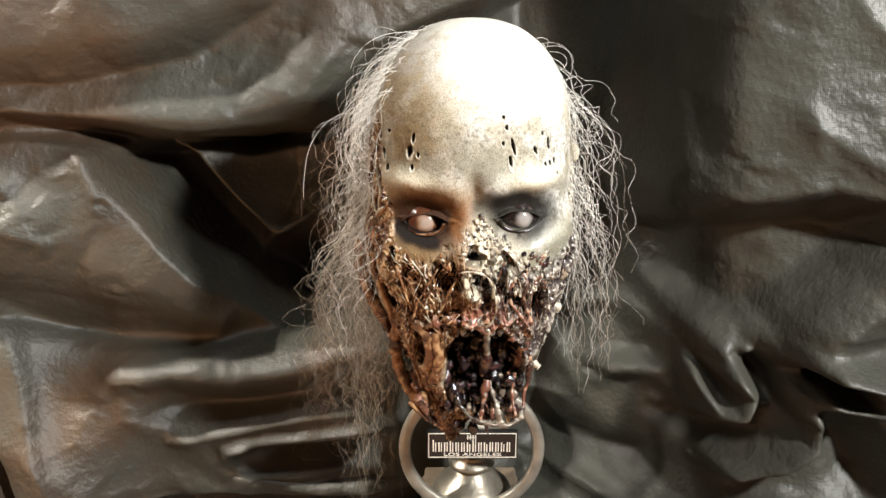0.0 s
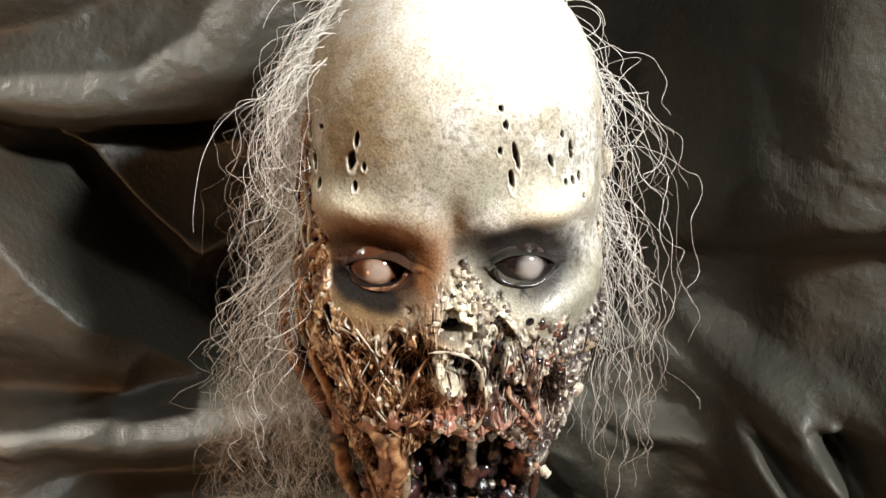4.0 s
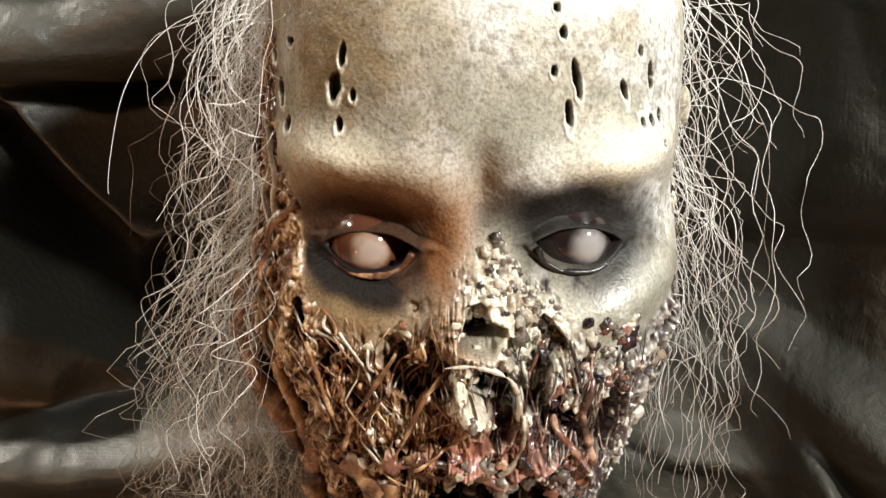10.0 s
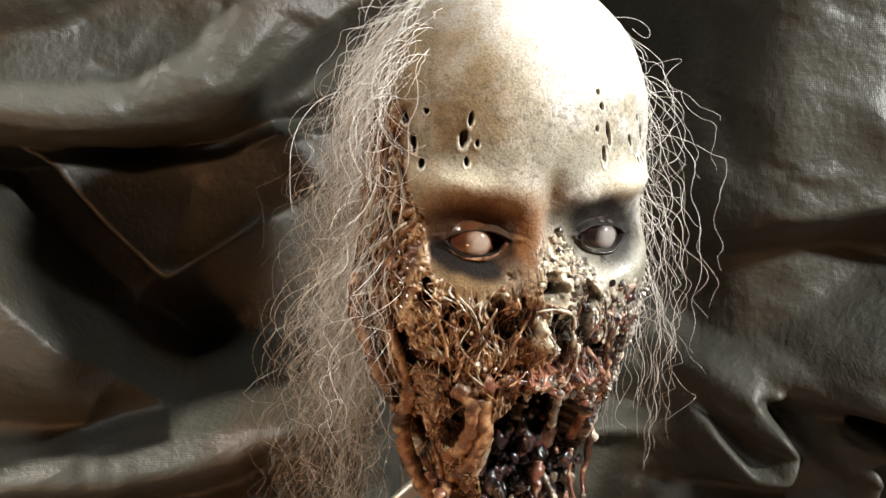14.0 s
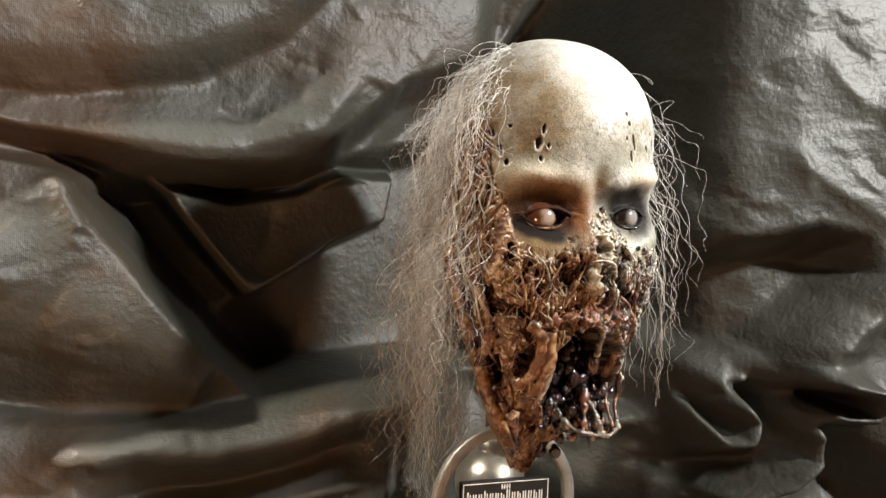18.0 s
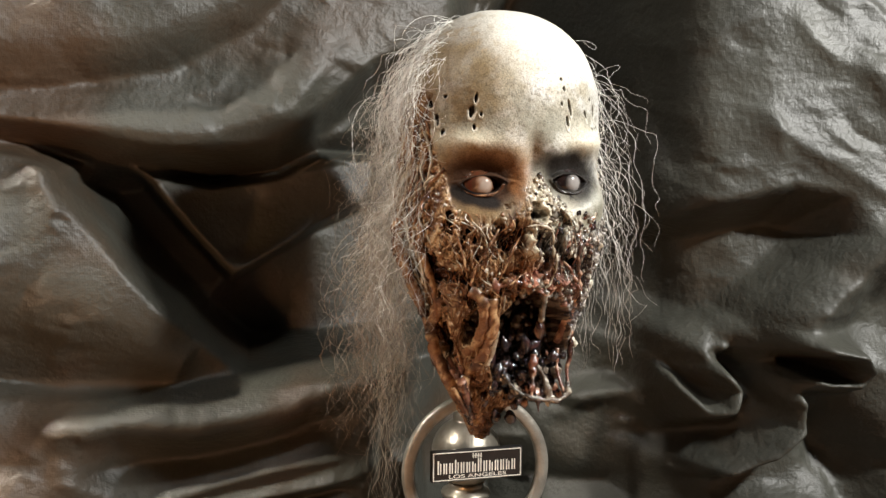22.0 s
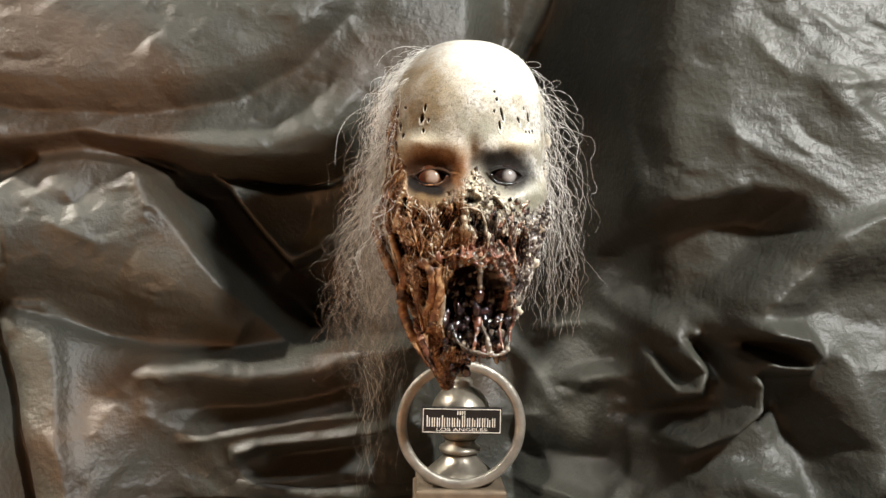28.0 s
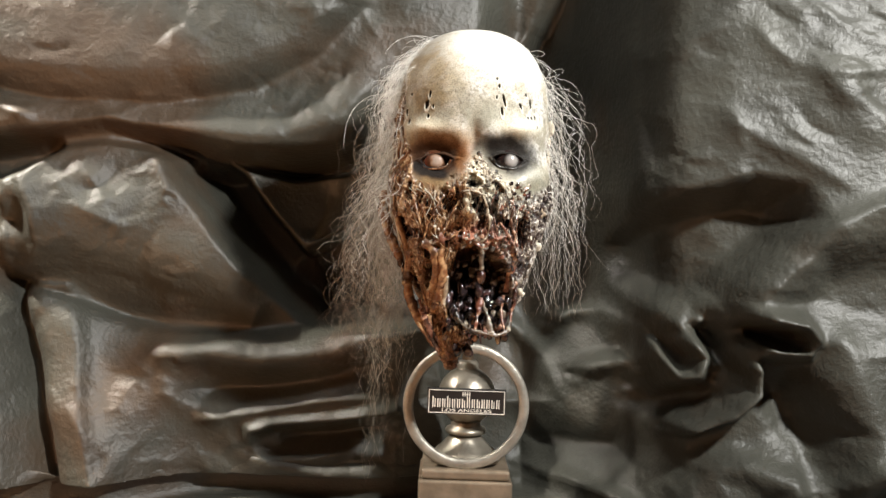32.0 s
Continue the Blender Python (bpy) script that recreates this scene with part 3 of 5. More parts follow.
def plaque():
    cx, cz, y = 0.0255, 0.1392, 0.6610
    w, h = 0.0790, 0.0258
    root = new("name_plaque")
    tagged(root, "small black plaque with white border and white print on the stand", "plaque")
    part("plate", block(cx - w / 2, cx + w / 2, y, y + 0.006, cz - h / 2, cz + h / 2, 0.0006), BLACK_PLATE, root)
    t, m = 0.0007, 0.0012
    y1 = y - 0.0004

    def strip(name, x0, x1, z0, z1):
        part(name, block(x0, x1, y1, y + 0.0003, z0, z1, 0.0001), WHITE_PRINT, root)
    strip("border", cx - w / 2 + m, cx + w / 2 - m, cz + h / 2 - m - t, cz + h / 2 - m)
    strip("border", cx - w / 2 + m, cx + w / 2 - m, cz - h / 2 + m, cz - h / 2 + m + t)
    strip("border", cx - w / 2 + m, cx - w / 2 + m + t, cz - h / 2 + m + t, cz + h / 2 - m - t)
    strip("border", cx + w / 2 - m - t, cx + w / 2 - m, cz - h / 2 + m + t, cz + h / 2 - m - t)
    # the maker's mark as plain upright bars, tall and short, with a small crest above
    x = cx - 0.0345
    for i in range(14):
        tall = 0.0112 if i in (0, 3, 7) else 0.0088
        wide = 0.0034
        strip("mark", x, x + 0.0011, cz - 0.0060, cz - 0.0060 + tall)
        strip("mark", x + 0.0022, x + wide - 0.0003, cz - 0.0060, cz - 0.0060 + tall * (1.0 if i % 3 else 0.8))
        x += 0.00495
    for k in range(4):
        strip("crest", cx - 0.0045 + k * 0.0023, cx - 0.0035 + k * 0.0023, cz + 0.0058, cz + 0.0098)
    strip("crest", cx - 0.0045, cx + 0.0034, cz + 0.0074, cz + 0.0081)
    text = bpy.data.curves.new("town_line", "FONT")
    text.body, text.size, text.extrude = "LOS ANGELES", 0.0042, 0.0002
    text.align_x, text.align_y = "CENTER", "CENTER"
    ob = new("town_line", text)
    ob.matrix_world = Matrix.Translation((cx, y - 0.0002, cz - 0.0088)) @ pose(0, 0, 0, 90, 0, 0) @ Matrix.Diagonal((1.95, 1, 1, 1))
    text.materials.append(WHITE_PRINT)
    ob.parent = root
    return root


plaque()


# ---- the sculpted head ----
def profile_at(z, knots, values):
    fine = np.linspace(0.17, 0.51, 600)
    y = np.interp(fine, knots, values)
    k = np.hanning(25)
    y = np.convolve(np.pad(y, 12, mode="edge"), k / k.sum(), mode="valid")
    return np.interp(z, fine, y)


ZK = [0.178, 0.195, 0.215, 0.235, 0.260, 0.285, 0.310, 0.335, 0.360, 0.380, 0.400, 0.420, 0.51]
WIDE = [0.003, 0.011, 0.026, 0.041, 0.052, 0.060, 0.069, 0.076, 0.073, 0.071, 0.070, 0.0695, 0.0695]
FRONT = [0.010, 0.022, 0.036, 0.050, 0.062, 0.069, 0.074, 0.076, 0.074, 0.074, 0.077, 0.0785, 0.0785]
BACK = [0.004, 0.012, 0.020, 0.028, 0.036, 0.046, 0.060, 0.072, 0.078, 0.081, 0.083, 0.085, 0.085]
SHIFT = [-0.013, -0.014, -0.010, 0.0, 0, 0, 0, 0, 0, 0, 0, 0, 0]


def bell(x, z, cx, cz, sx, sz, turn=0.0):
    c, s = math.cos(turn), math.sin(turn)
    u, w = (x - cx) * c + (z - cz) * s, -(x - cx) * s + (z - cz) * c
    return np.exp(-0.5 * ((u / sx) ** 2 + (w / sz) ** 2))


def flat_bell(x, z, cx, cz, sx, sz, turn=0.0, power=4):
    c, s = math.cos(turn), math.sin(turn)
    u, w = (x - cx) * c + (z - cz) * s, -(x - cx) * s + (z - cz) * c
    return np.exp(-(((u / sx) ** 2 + (w / sz) ** 2) ** (power / 2)))


# sores in the forehead: across, height, half width, half height, turn
SORES = [(-0.0395, 0.4245, 0.0012, 0.0034, -0.10), (-0.0418, 0.4165, 0.0021, 0.0044, -0.12), (-0.0365, 0.4140, 0.0012, 0.0020, 0.0),
         (-0.0405, 0.4055, 0.0013, 0.0022, 0.0), (-0.0560, 0.4270, 0.0011, 0.0014, 0.0), (-0.0570, 0.4030, 0.0013, 0.0024, 0.0),
         (-0.0600, 0.4120, 0.0012, 0.0042, 0.15), (-0.0630, 0.4230, 0.0012, 0.0030, 0.1),
         (0.0175, 0.4385, 0.0012, 0.0014, 0.3), (0.0195, 0.4320, 0.0012, 0.0016, 0.2), (0.0175, 0.4220, 0.0011, 0.0019, 0.0),
         (0.0240, 0.4205, 0.0015, 0.0058, 0.22), (0.0225, 0.4110, 0.0015, 0.0046, 0.12)]
SORES += [(0.0390, 0.4165, 0.0012, 0.0040, 0.3), (0.0435, 0.4270, 0.0010, 0.0018, 0.2), (0.0480, 0.4200, 0.0010, 0.0050, 0.1),
          (0.0455, 0.4070, 0.0012, 0.0020, 0.0), (0.0490, 0.4075, 0.0010, 0.0024, 0.1), (0.0520, 0.4080, 0.0010, 0.0026, 0.0), (0.0535, 0.4000, 0.0009, 0.0016, 0.0)]
EYES = [(-0.0325, 0.3685, 0.04), (0.0298, 0.3708, -0.02)]
EYE_R = 0.0128


def eye_span(x, z, ex, ez, tilt):
    c, s = math.cos(tilt), math.sin(tilt)
    u, w = (x - ex) * c + (z - ez) * s, -(x - ex) * s + (z - ez) * c
    return np.sqrt((u / 0.0125) ** 2 + (w / (np.where(w > 0, 0.0042, 0.0064) * np.sqrt(np.clip(1.15 - (u / 0.0150) ** 2, 0.30, 1)))) ** 2)


def rag_line(x):
    """Height below which the smooth skin gives way to torn flesh, across the face."""
    return np.interp(x, [-0.08, -0.062, -0.050, -0.030, -0.012, 0.0, 0.012, 0.03, 0.045, 0.055, 0.08], [0.43, 0.400, 0.350, 0.342, 0.358, 0.378, 0.366, 0.348, 0.336, 0.345, 0.37])


def head_shell():
    na, nz = 860, 700
    a = np.linspace(-1, 1, na, endpoint=False)
    theta = math.pi * (0.52 * a + 0.48 * a ** 3)
    z1 = 0.42 + 0.0785 * np.cos(np.linspace(0.02, math.pi / 2, 190))
    z = np.r_[z1[:-1], np.linspace(0.42, 0.376, 90, endpoint=False), np.linspace(0.376, 0.180, nz - 279)]
    wide, front, back, shift = (profile_at(z, ZK, k) for k in (WIDE, FRONT, BACK, SHIFT))
    cap = np.where(z > 0.42, np.clip(1 - (np.clip(z - 0.42, 0, 1) / 0.0787) ** 2.25, 0, 1) ** (1 / 2.25), 1.0)
    T, Zg = np.meshgrid(theta, z)
    n = 2.25
    sx, cy = np.sin(T), np.cos(T)
    W, F, B, S, C = (np.repeat(v[:, None], na, 1) for v in (wide, front, back, shift, cap))
    x = S + W * C * np.sign(sx) * abs(sx) ** (2 / n)
    y = -np.where(cy > 0, F, B) * C * np.sign(cy) * abs(cy) ** (2 / n)
    # the crown slopes a little backwards
    y = y + np.where(Zg > 0.42, 0.012 * ((Zg - 0.42) / 0.0785) ** 2, 0)
    x, y, zz = x.ravel(), y.ravel(), Zg.ravel().copy()
    c = np.repeat(np.cos(T).ravel()[None], 1, 0)[0]
    facing = smooth(-0.15, 0.25, c)
    p = np.c_[x, y, zz]
    push = np.zeros_like(x)                      # forward, in metres
    for ex, ez, tilt in EYES:
        push -= 0.0095 * flat_bell(x, zz, ex * 0.88, ez + 0.0030, 0.0235, 0.0165, tilt, 2.0)
        e = eye_span(x, zz, ex, ez, tilt)
        push -= 0.0110 * (1 - smooth(0.80, 1.02, e))
        push += 0.0022 * np.exp(-((e - 1.17) / 0.14) ** 2)
        push += 0.0040 * np.exp(-((e - 1.35) / 0.30) ** 2) * smooth(ez - 0.001, ez + 0.004, zz)
        push -= 0.0004 * np.exp(-((e - 1.85) / 0.16) ** 2) * smooth(ez - 0.001, ez + 0.004, zz)
    push += 0.0065 * bell(x, zz, -0.043, 0.3945, 0.012, 0.0058, -0.14) + 0.0090 * bell(x, zz, 0.041, 0.3965, 0.012, 0.0062, 0.14)
    push += 0.0040 * bell(x, zz, -0.016, 0.3890, 0.008, 0.0060, -0.5) + 0.0040 * bell(x, zz, 0.015, 0.3900, 0.008, 0.0060, 0.5)
    push -= 0.0035 * bell(x, zz, -0.0015, 0.3880, 0.0035, 0.010)
    push += 0.0040 * bell(x, zz, -0.043, 0.3520, 0.016, 0.008, 0.2) + 0.0075 * bell(x, zz, 0.044, 0.3545, 0.015, 0.0085, 0.3)
    push -= 0.0020 * bell(x, zz, 0.0, 0.392, 0.006, 0.008)
    # the nose: a ridge, a torn tip and two hollows
    push += 0.0105 * bell(x, zz, -0.0005, 0.348, 0.0085, 0.016) + 0.0060 * bell(x, zz, 0.0, 0.332, 0.013, 0.008)
    rag = rag_line(x)
    torn = smooth(0.004, -0.010, zz - rag + 0.016 * (fbm(p, 0.012, 3, 3) - 0.5) + 0.016 * (fbm(p, 0.0045, 3, 4) - 0.5))
    torn = np.maximum(torn, smooth(-0.0585, -0.0640, x + 0.006 * (fbm(p, 0.01, 2, 9) - 0.5)) * smooth(0.440, 0.425, zz))
    torn *= facing
    # fibres that follow the pull of the flesh, bent and knotted
    turn = np.interp(x, [-0.075, -0.045, -0.02, -0.006, 0.012, 0.05], [0.42, 0.30, -0.10, -0.55, -0.10, 0.15])
    warp = np.stack([fbm(p, 0.011, 3, 300 + i) - 0.5 for i in range(3)], 1)
    q = np.c_[x * np.cos(turn) + zz * np.sin(turn), (x * np.sin(turn) - zz * np.cos(turn)) * 0.66, y * 0.6] + warp * 0.018
    gnarl = 0.44 * ridged(q, 0.0056, 1, 21) + 0.34 * ridged(q, 0.0028, 1, 22) + 0.22 * ridged(q, 0.0014, 1, 23)
    lumps = fbm(p + warp * 0.004, 0.0075, 3, 44)
    crust = np.clip(smooth(-0.012, 0.004, x) * 1.0, 0, 1)
    billow = 1 - abs(2 * fbm(p + warp * 0.003, 0.0050, 3, 91) - 1)
    shape = gnarl * (1 - 0.65 * crust) + billow * 0.65 * crust
    push += torn ** 2 * ((0.0052 + 0.002 * crust) * (shape - 0.66) + 0.0085 * (lumps - 0.5))
    pits = smooth(0.630, 0.690, fbm(np.c_[x, zz * 0.75, y] + warp * 0.006, 0.0095, 2, 77)) * torn * smooth(0.374, 0.350, zz)
    push -= 0.0075 * pits
    lip = np.interp(x, [-0.027, -0.016, -0.006, 0.004, 0.010, 0.018, 0.028, 0.036, 0.041], [0.297, 0.302, 0.301, 0.297, 0.293, 0.301, 0.302, 0.296, 0.284])
    push += facing * 0.0055 * np.exp(-((zz - lip - 0.001) / 0.0036) ** 2) * smooth(0.042, 0.036, abs(x - 0.006)) * (0.4 + 1.2 * lumps)
    push -= 0.0150 * flat_bell(x, zz, 0.0040, 0.3310, 0.0058, 0.0085, 0.55) + 0.0090 * flat_bell(x, zz, -0.0005, 0.3478, 0.0052, 0.0026, 0.05)
    push += 0.0045 * flat_bell(x, zz, -0.0045, 0.3345, 0.0032, 0.0050) + 0.0060 * flat_bell(x, zz, -0.0015, 0.3235, 0.0058, 0.0042)
    # the open mouth and the gaps beside it
    mouth = flat_bell(x, zz, 0.0065, 0.2570, 0.0300, 0.0390, 0.0, 5)
    edge = 0.010 * (fbm(p, 0.016, 3, 61) - 0.5)
    mouth = smooth(0.25, 0.75, mouth + edge * 14)
    gap = flat_bell(x, zz, -0.0350, 0.2700, 0.0052, 0.0150, -0.16, 3) + flat_bell(x, zz, -0.0460, 0.2480, 0.0026, 0.0090, -0.15, 3)
    gap += 0.8 * flat_bell(x, zz, -0.0225, 0.2960, 0.0020, 0.0055, 0.0, 3) + flat_bell(x, zz, 0.0460, 0.3060, 0.0045, 0.0140, 0.08, 3)
    gap = np.clip(gap, 0, 1)
    push -= facing * (0.045 * mouth * smooth(0.195, 0.235, zz) + 0.016 * gap)
    sore, rim, wobble = np.zeros_like(x), np.zeros_like(x), fbm(p, 0.0025, 2, 171)
    for hx, hz, hw, hh, turn in SORES:
        cc, ss = math.cos(turn), math.sin(turn)
        u, w = ((x - hx) * cc + (zz - hz) * ss) / (0.76 * hw), (-(x - hx) * ss + (zz - hz) * cc) / (0.85 * hh)
        d = np.sqrt(u * u + w * w) + 0.9 * (wobble - 0.5)
        sore = np.maximum(sore, 1 - smooth(0.8, 1.1, d))
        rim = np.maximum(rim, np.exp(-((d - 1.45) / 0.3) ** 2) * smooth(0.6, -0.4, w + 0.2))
    push += facing * (0.0006 * rim - 0.0030 * sore)
    push += 0.0005 * (fbm(p, 0.004, 3, 13) - 0.5) + 0.0020 * (fbm(p, 0.03, 2, 14) - 0.5)
    radial = np.c_[x * 0.35, y, np.zeros_like(x)]
    radial /= np.maximum(np.linalg.norm(radial, axis=1), 1e-6)[:, None]
    back_gnarl = (1 - facing) * smooth(0.42, 0.38, zz) * 0.005 * (gnarl - 0.5)
    x2 = x + radial[:, 0] * (push * facing + back_gnarl)
    y2 = y + np.where(facing > 0, -1, 0) * push * facing * 1.0 - radial[:, 1] * 0 + radial[:, 1] * back_gnarl
    verts = np.c_[x2 + CX, y2 + CY, zz]

    # paint
    def mixc(base, colour, f):
        return base + (np.array(colour) - base) * f[:, None]
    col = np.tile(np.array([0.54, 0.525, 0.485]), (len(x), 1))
    # paler crown: the burnt-out lamplight there is put into the colour
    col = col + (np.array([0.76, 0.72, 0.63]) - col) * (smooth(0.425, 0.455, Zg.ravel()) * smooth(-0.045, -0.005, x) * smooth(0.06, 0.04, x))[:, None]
    blotch, fine = fbm(p, 0.03, 4, 101), fbm(p, 0.006, 3, 102)
    left = smooth(0.005, -0.045, x)
    col = mixc(col, (0.23, 0.165, 0.088), np.clip(left * 1.45 * smooth(0.10, 0.62, blotch) * smooth(0.50, 0.44, zz), 0, 1))
    col = mixc(col, (0.31, 0.225, 0.12), np.clip(0.6 * smooth(0.50, 0.72, fine) * left, 0, 1))
    col = mixc(col, (0.36, 0.31, 0.21), 0.7 * smooth(0.42, 0.66, fbm(p, 0.018, 4, 105)) * smooth(0.47, 0.43, zz))
    col = mixc(col, (0.22, 0.20, 0.145), 0.72 * smooth(0.45, 0.62, fbm(p, 0.008, 4, 106)) * smooth(0.450, 0.405, zz))
    col = mixc(col, (0.13, 0.10, 0.06), 0.55 * smooth(0.56, 0.66, fbm(p, 0.0016, 3, 107)) * smooth(0.475, 0.42, zz))
    col = mixc(col, (0.30, 0.29, 0.23), 0.9 * bell(x, zz, 0.004, 0.402, 0.026, 0.012) * smooth(0.25, 0.55, blotch))
    # cream brow paint, with the light that falls on the brows put in
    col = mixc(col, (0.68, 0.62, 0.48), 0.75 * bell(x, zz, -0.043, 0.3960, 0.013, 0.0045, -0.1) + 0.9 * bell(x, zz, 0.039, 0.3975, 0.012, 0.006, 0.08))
    col = mixc(col, (0.26, 0.15, 0.07), 0.55 * bell(x, zz, -0.030, 0.389, 0.017, 0.005) + 0.75 * bell(x, zz, -0.008, 0.375, 0.010, 0.012))
    col = mixc(col, (0.25, 0.17, 0.085), 0.8 * bell(x, zz, -0.043, 0.350, 0.020, 0.011))
    col = mixc(col, (0.22, 0.215, 0.165), 0.85 * bell(x, zz, 0.042, 0.353, 0.020, 0.011) * smooth(0.25, 0.55, fbm(p, 0.007, 3, 130)))
    # glossy highlight on the cheekbone, put into the colour as a pale streak
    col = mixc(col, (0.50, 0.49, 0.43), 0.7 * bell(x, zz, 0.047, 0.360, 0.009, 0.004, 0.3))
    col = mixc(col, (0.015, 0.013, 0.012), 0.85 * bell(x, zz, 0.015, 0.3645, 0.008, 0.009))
    col = mixc(col, (0.20, 0.19, 0.13), 0.7 * bell(x, zz, 0.042, 0.3455, 0.016, 0.005))
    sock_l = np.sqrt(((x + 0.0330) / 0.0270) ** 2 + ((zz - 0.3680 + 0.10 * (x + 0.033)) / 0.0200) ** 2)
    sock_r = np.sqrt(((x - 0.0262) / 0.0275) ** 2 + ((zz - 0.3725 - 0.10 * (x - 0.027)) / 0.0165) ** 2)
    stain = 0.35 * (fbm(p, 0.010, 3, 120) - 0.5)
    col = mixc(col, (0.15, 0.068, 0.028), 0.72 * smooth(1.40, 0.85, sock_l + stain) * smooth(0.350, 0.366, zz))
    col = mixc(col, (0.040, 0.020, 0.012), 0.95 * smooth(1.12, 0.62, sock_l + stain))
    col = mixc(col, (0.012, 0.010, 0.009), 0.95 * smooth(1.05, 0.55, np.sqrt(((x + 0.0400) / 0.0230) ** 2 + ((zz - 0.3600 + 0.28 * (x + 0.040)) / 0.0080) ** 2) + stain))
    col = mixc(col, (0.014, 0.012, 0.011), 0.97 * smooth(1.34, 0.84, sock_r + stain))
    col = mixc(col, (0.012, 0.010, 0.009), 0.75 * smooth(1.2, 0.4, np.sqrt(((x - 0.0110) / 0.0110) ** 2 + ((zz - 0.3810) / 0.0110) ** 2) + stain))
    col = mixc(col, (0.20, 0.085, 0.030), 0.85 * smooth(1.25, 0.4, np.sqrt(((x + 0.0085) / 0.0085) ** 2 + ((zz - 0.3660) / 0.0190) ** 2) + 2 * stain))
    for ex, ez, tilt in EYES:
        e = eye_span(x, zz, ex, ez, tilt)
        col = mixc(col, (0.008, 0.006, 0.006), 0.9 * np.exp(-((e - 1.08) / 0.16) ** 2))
    # torn flesh: brown to the left, grey-black and bone to the right
    flesh_l, flesh_r = np.array([0.17, 0.082, 0.036]), np.array([0.050, 0.036, 0.033])
    k = smooth(-0.012, 0.020, x)[:, None]
    flesh = flesh_l * (1 - k) + flesh_r * k
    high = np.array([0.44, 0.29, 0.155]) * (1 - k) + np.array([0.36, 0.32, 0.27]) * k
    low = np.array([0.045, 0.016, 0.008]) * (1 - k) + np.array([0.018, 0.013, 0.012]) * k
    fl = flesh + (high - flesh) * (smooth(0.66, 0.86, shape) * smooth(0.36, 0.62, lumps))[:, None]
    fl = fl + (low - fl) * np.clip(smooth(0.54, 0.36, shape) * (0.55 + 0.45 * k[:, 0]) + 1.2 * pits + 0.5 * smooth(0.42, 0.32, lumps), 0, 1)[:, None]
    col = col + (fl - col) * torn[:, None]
    bone = np.clip(flat_bell(x, zz, -0.0045, 0.3345, 0.0036, 0.0055) + flat_bell(x, zz, -0.0015, 0.3235, 0.0064, 0.0048)
                   + bell(x, zz, 0.003, 0.360, 0.0050, 0.010) * smooth(0.35, 0.6, shape) + 0.8 * bell(x, zz, 0.018, 0.347, 0.010, 0.010) * smooth(0.5, 0.75, shape), 0, 1)
    col = mixc(col, (0.66, 0.60, 0.46), bone)
    pink = bell(x, zz, 0.022, 0.300, 0.015, 0.006) + bell(x, zz, -0.003, 0.305, 0.010, 0.006)
    col = mixc(col, (0.30, 0.11, 0.07), np.clip(0.7 * pink, 0, 1) * torn)
    # the mouth is black; nose hollows and gaps get their shade as near-black colour
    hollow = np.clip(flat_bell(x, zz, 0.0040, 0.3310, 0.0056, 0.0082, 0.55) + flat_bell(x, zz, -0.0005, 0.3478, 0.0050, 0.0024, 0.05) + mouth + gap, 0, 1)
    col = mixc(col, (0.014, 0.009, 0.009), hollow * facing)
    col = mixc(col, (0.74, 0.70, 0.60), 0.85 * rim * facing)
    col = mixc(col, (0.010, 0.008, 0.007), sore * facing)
    col = mixc(col, (0.20, 0.10, 0.045), (1 - facing) * smooth(0.43, 0.38, zz))
    wet = np.clip(0.22 + 0.16 * smooth(0.40, 0.45, zz) + 0.45 * bell(x, zz, 0.046, 0.357, 0.012, 0.007, 0.3) - 0.2 * np.clip(smooth(1.2, 0.8, sock_l) + smooth(1.2, 0.8, sock_r), 0, 1) * (1 - torn) + 0.72 * torn + 0.5 * hollow + 0.5 * rim + 0.15 * smooth(1.25, 0.95, np.minimum(*[eye_span(x, zz, *e) for e in EYES])), 0, 1)
    quads = grid_quads(nz, na, True)
    base = len(verts)
    verts = np.r_[verts, [[CX, CY + 0.012, 0.4987], [CX - 0.013, CY, 0.1785]]]
    caps = [[i, base, (i + 1) % na] for i in range(na)]
    return verts, quads.tolist() + caps, np.r_[col, col[:1], col[-1:]], np.r_[wet, 0.3, 0.6]


class Pile:
    """Pieces gathered into one mesh."""
    def __init__(self):
        self.v, self.f, self.s, self.c, self.w, self.n = [], [], [], [], [], 0

    def add(self, verts, faces, slot, colours, wet):
        self.v.append(np.asarray(verts, float))
        n = self.n
        self.f.extend([[i + n for i in q] for q in faces])
        self.s.extend([slot] * len(faces))
        self.c.append(np.broadcast_to(np.asarray(colours, float), (len(verts), 3)))
        self.w.append(np.broadcast_to(np.asarray(wet, float), (len(verts),)))
        self.n += len(verts)


PILE = Pile()
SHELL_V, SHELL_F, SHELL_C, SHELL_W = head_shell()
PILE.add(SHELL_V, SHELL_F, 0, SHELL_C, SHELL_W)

from mathutils.bvhtree import BVHTree
TREE = BVHTree.FromPolygons([tuple(v) for v in SHELL_V.tolist()], SHELL_F)


def on_face(x, z, lift=0.0):
    """The place on the front of the head, x from its middle, z high."""
    hit = TREE.ray_cast(Vector((CX + x, 0.2, z)), Vector((0, 1, 0)))[0]
    return np.array([CX + x, (hit.y if hit else CY) - lift, z])


def base_front(x, z):
    """The smooth form of the face, with no mouth or hollows."""
    w, f, s = (float(profile_at(z, ZK, k)) for k in (WIDE, FRONT, SHIFT))
    t = min(1.0, abs(x - s) / w)
    return CY - f * (1 - t ** 2.25) ** (1 / 2.25)


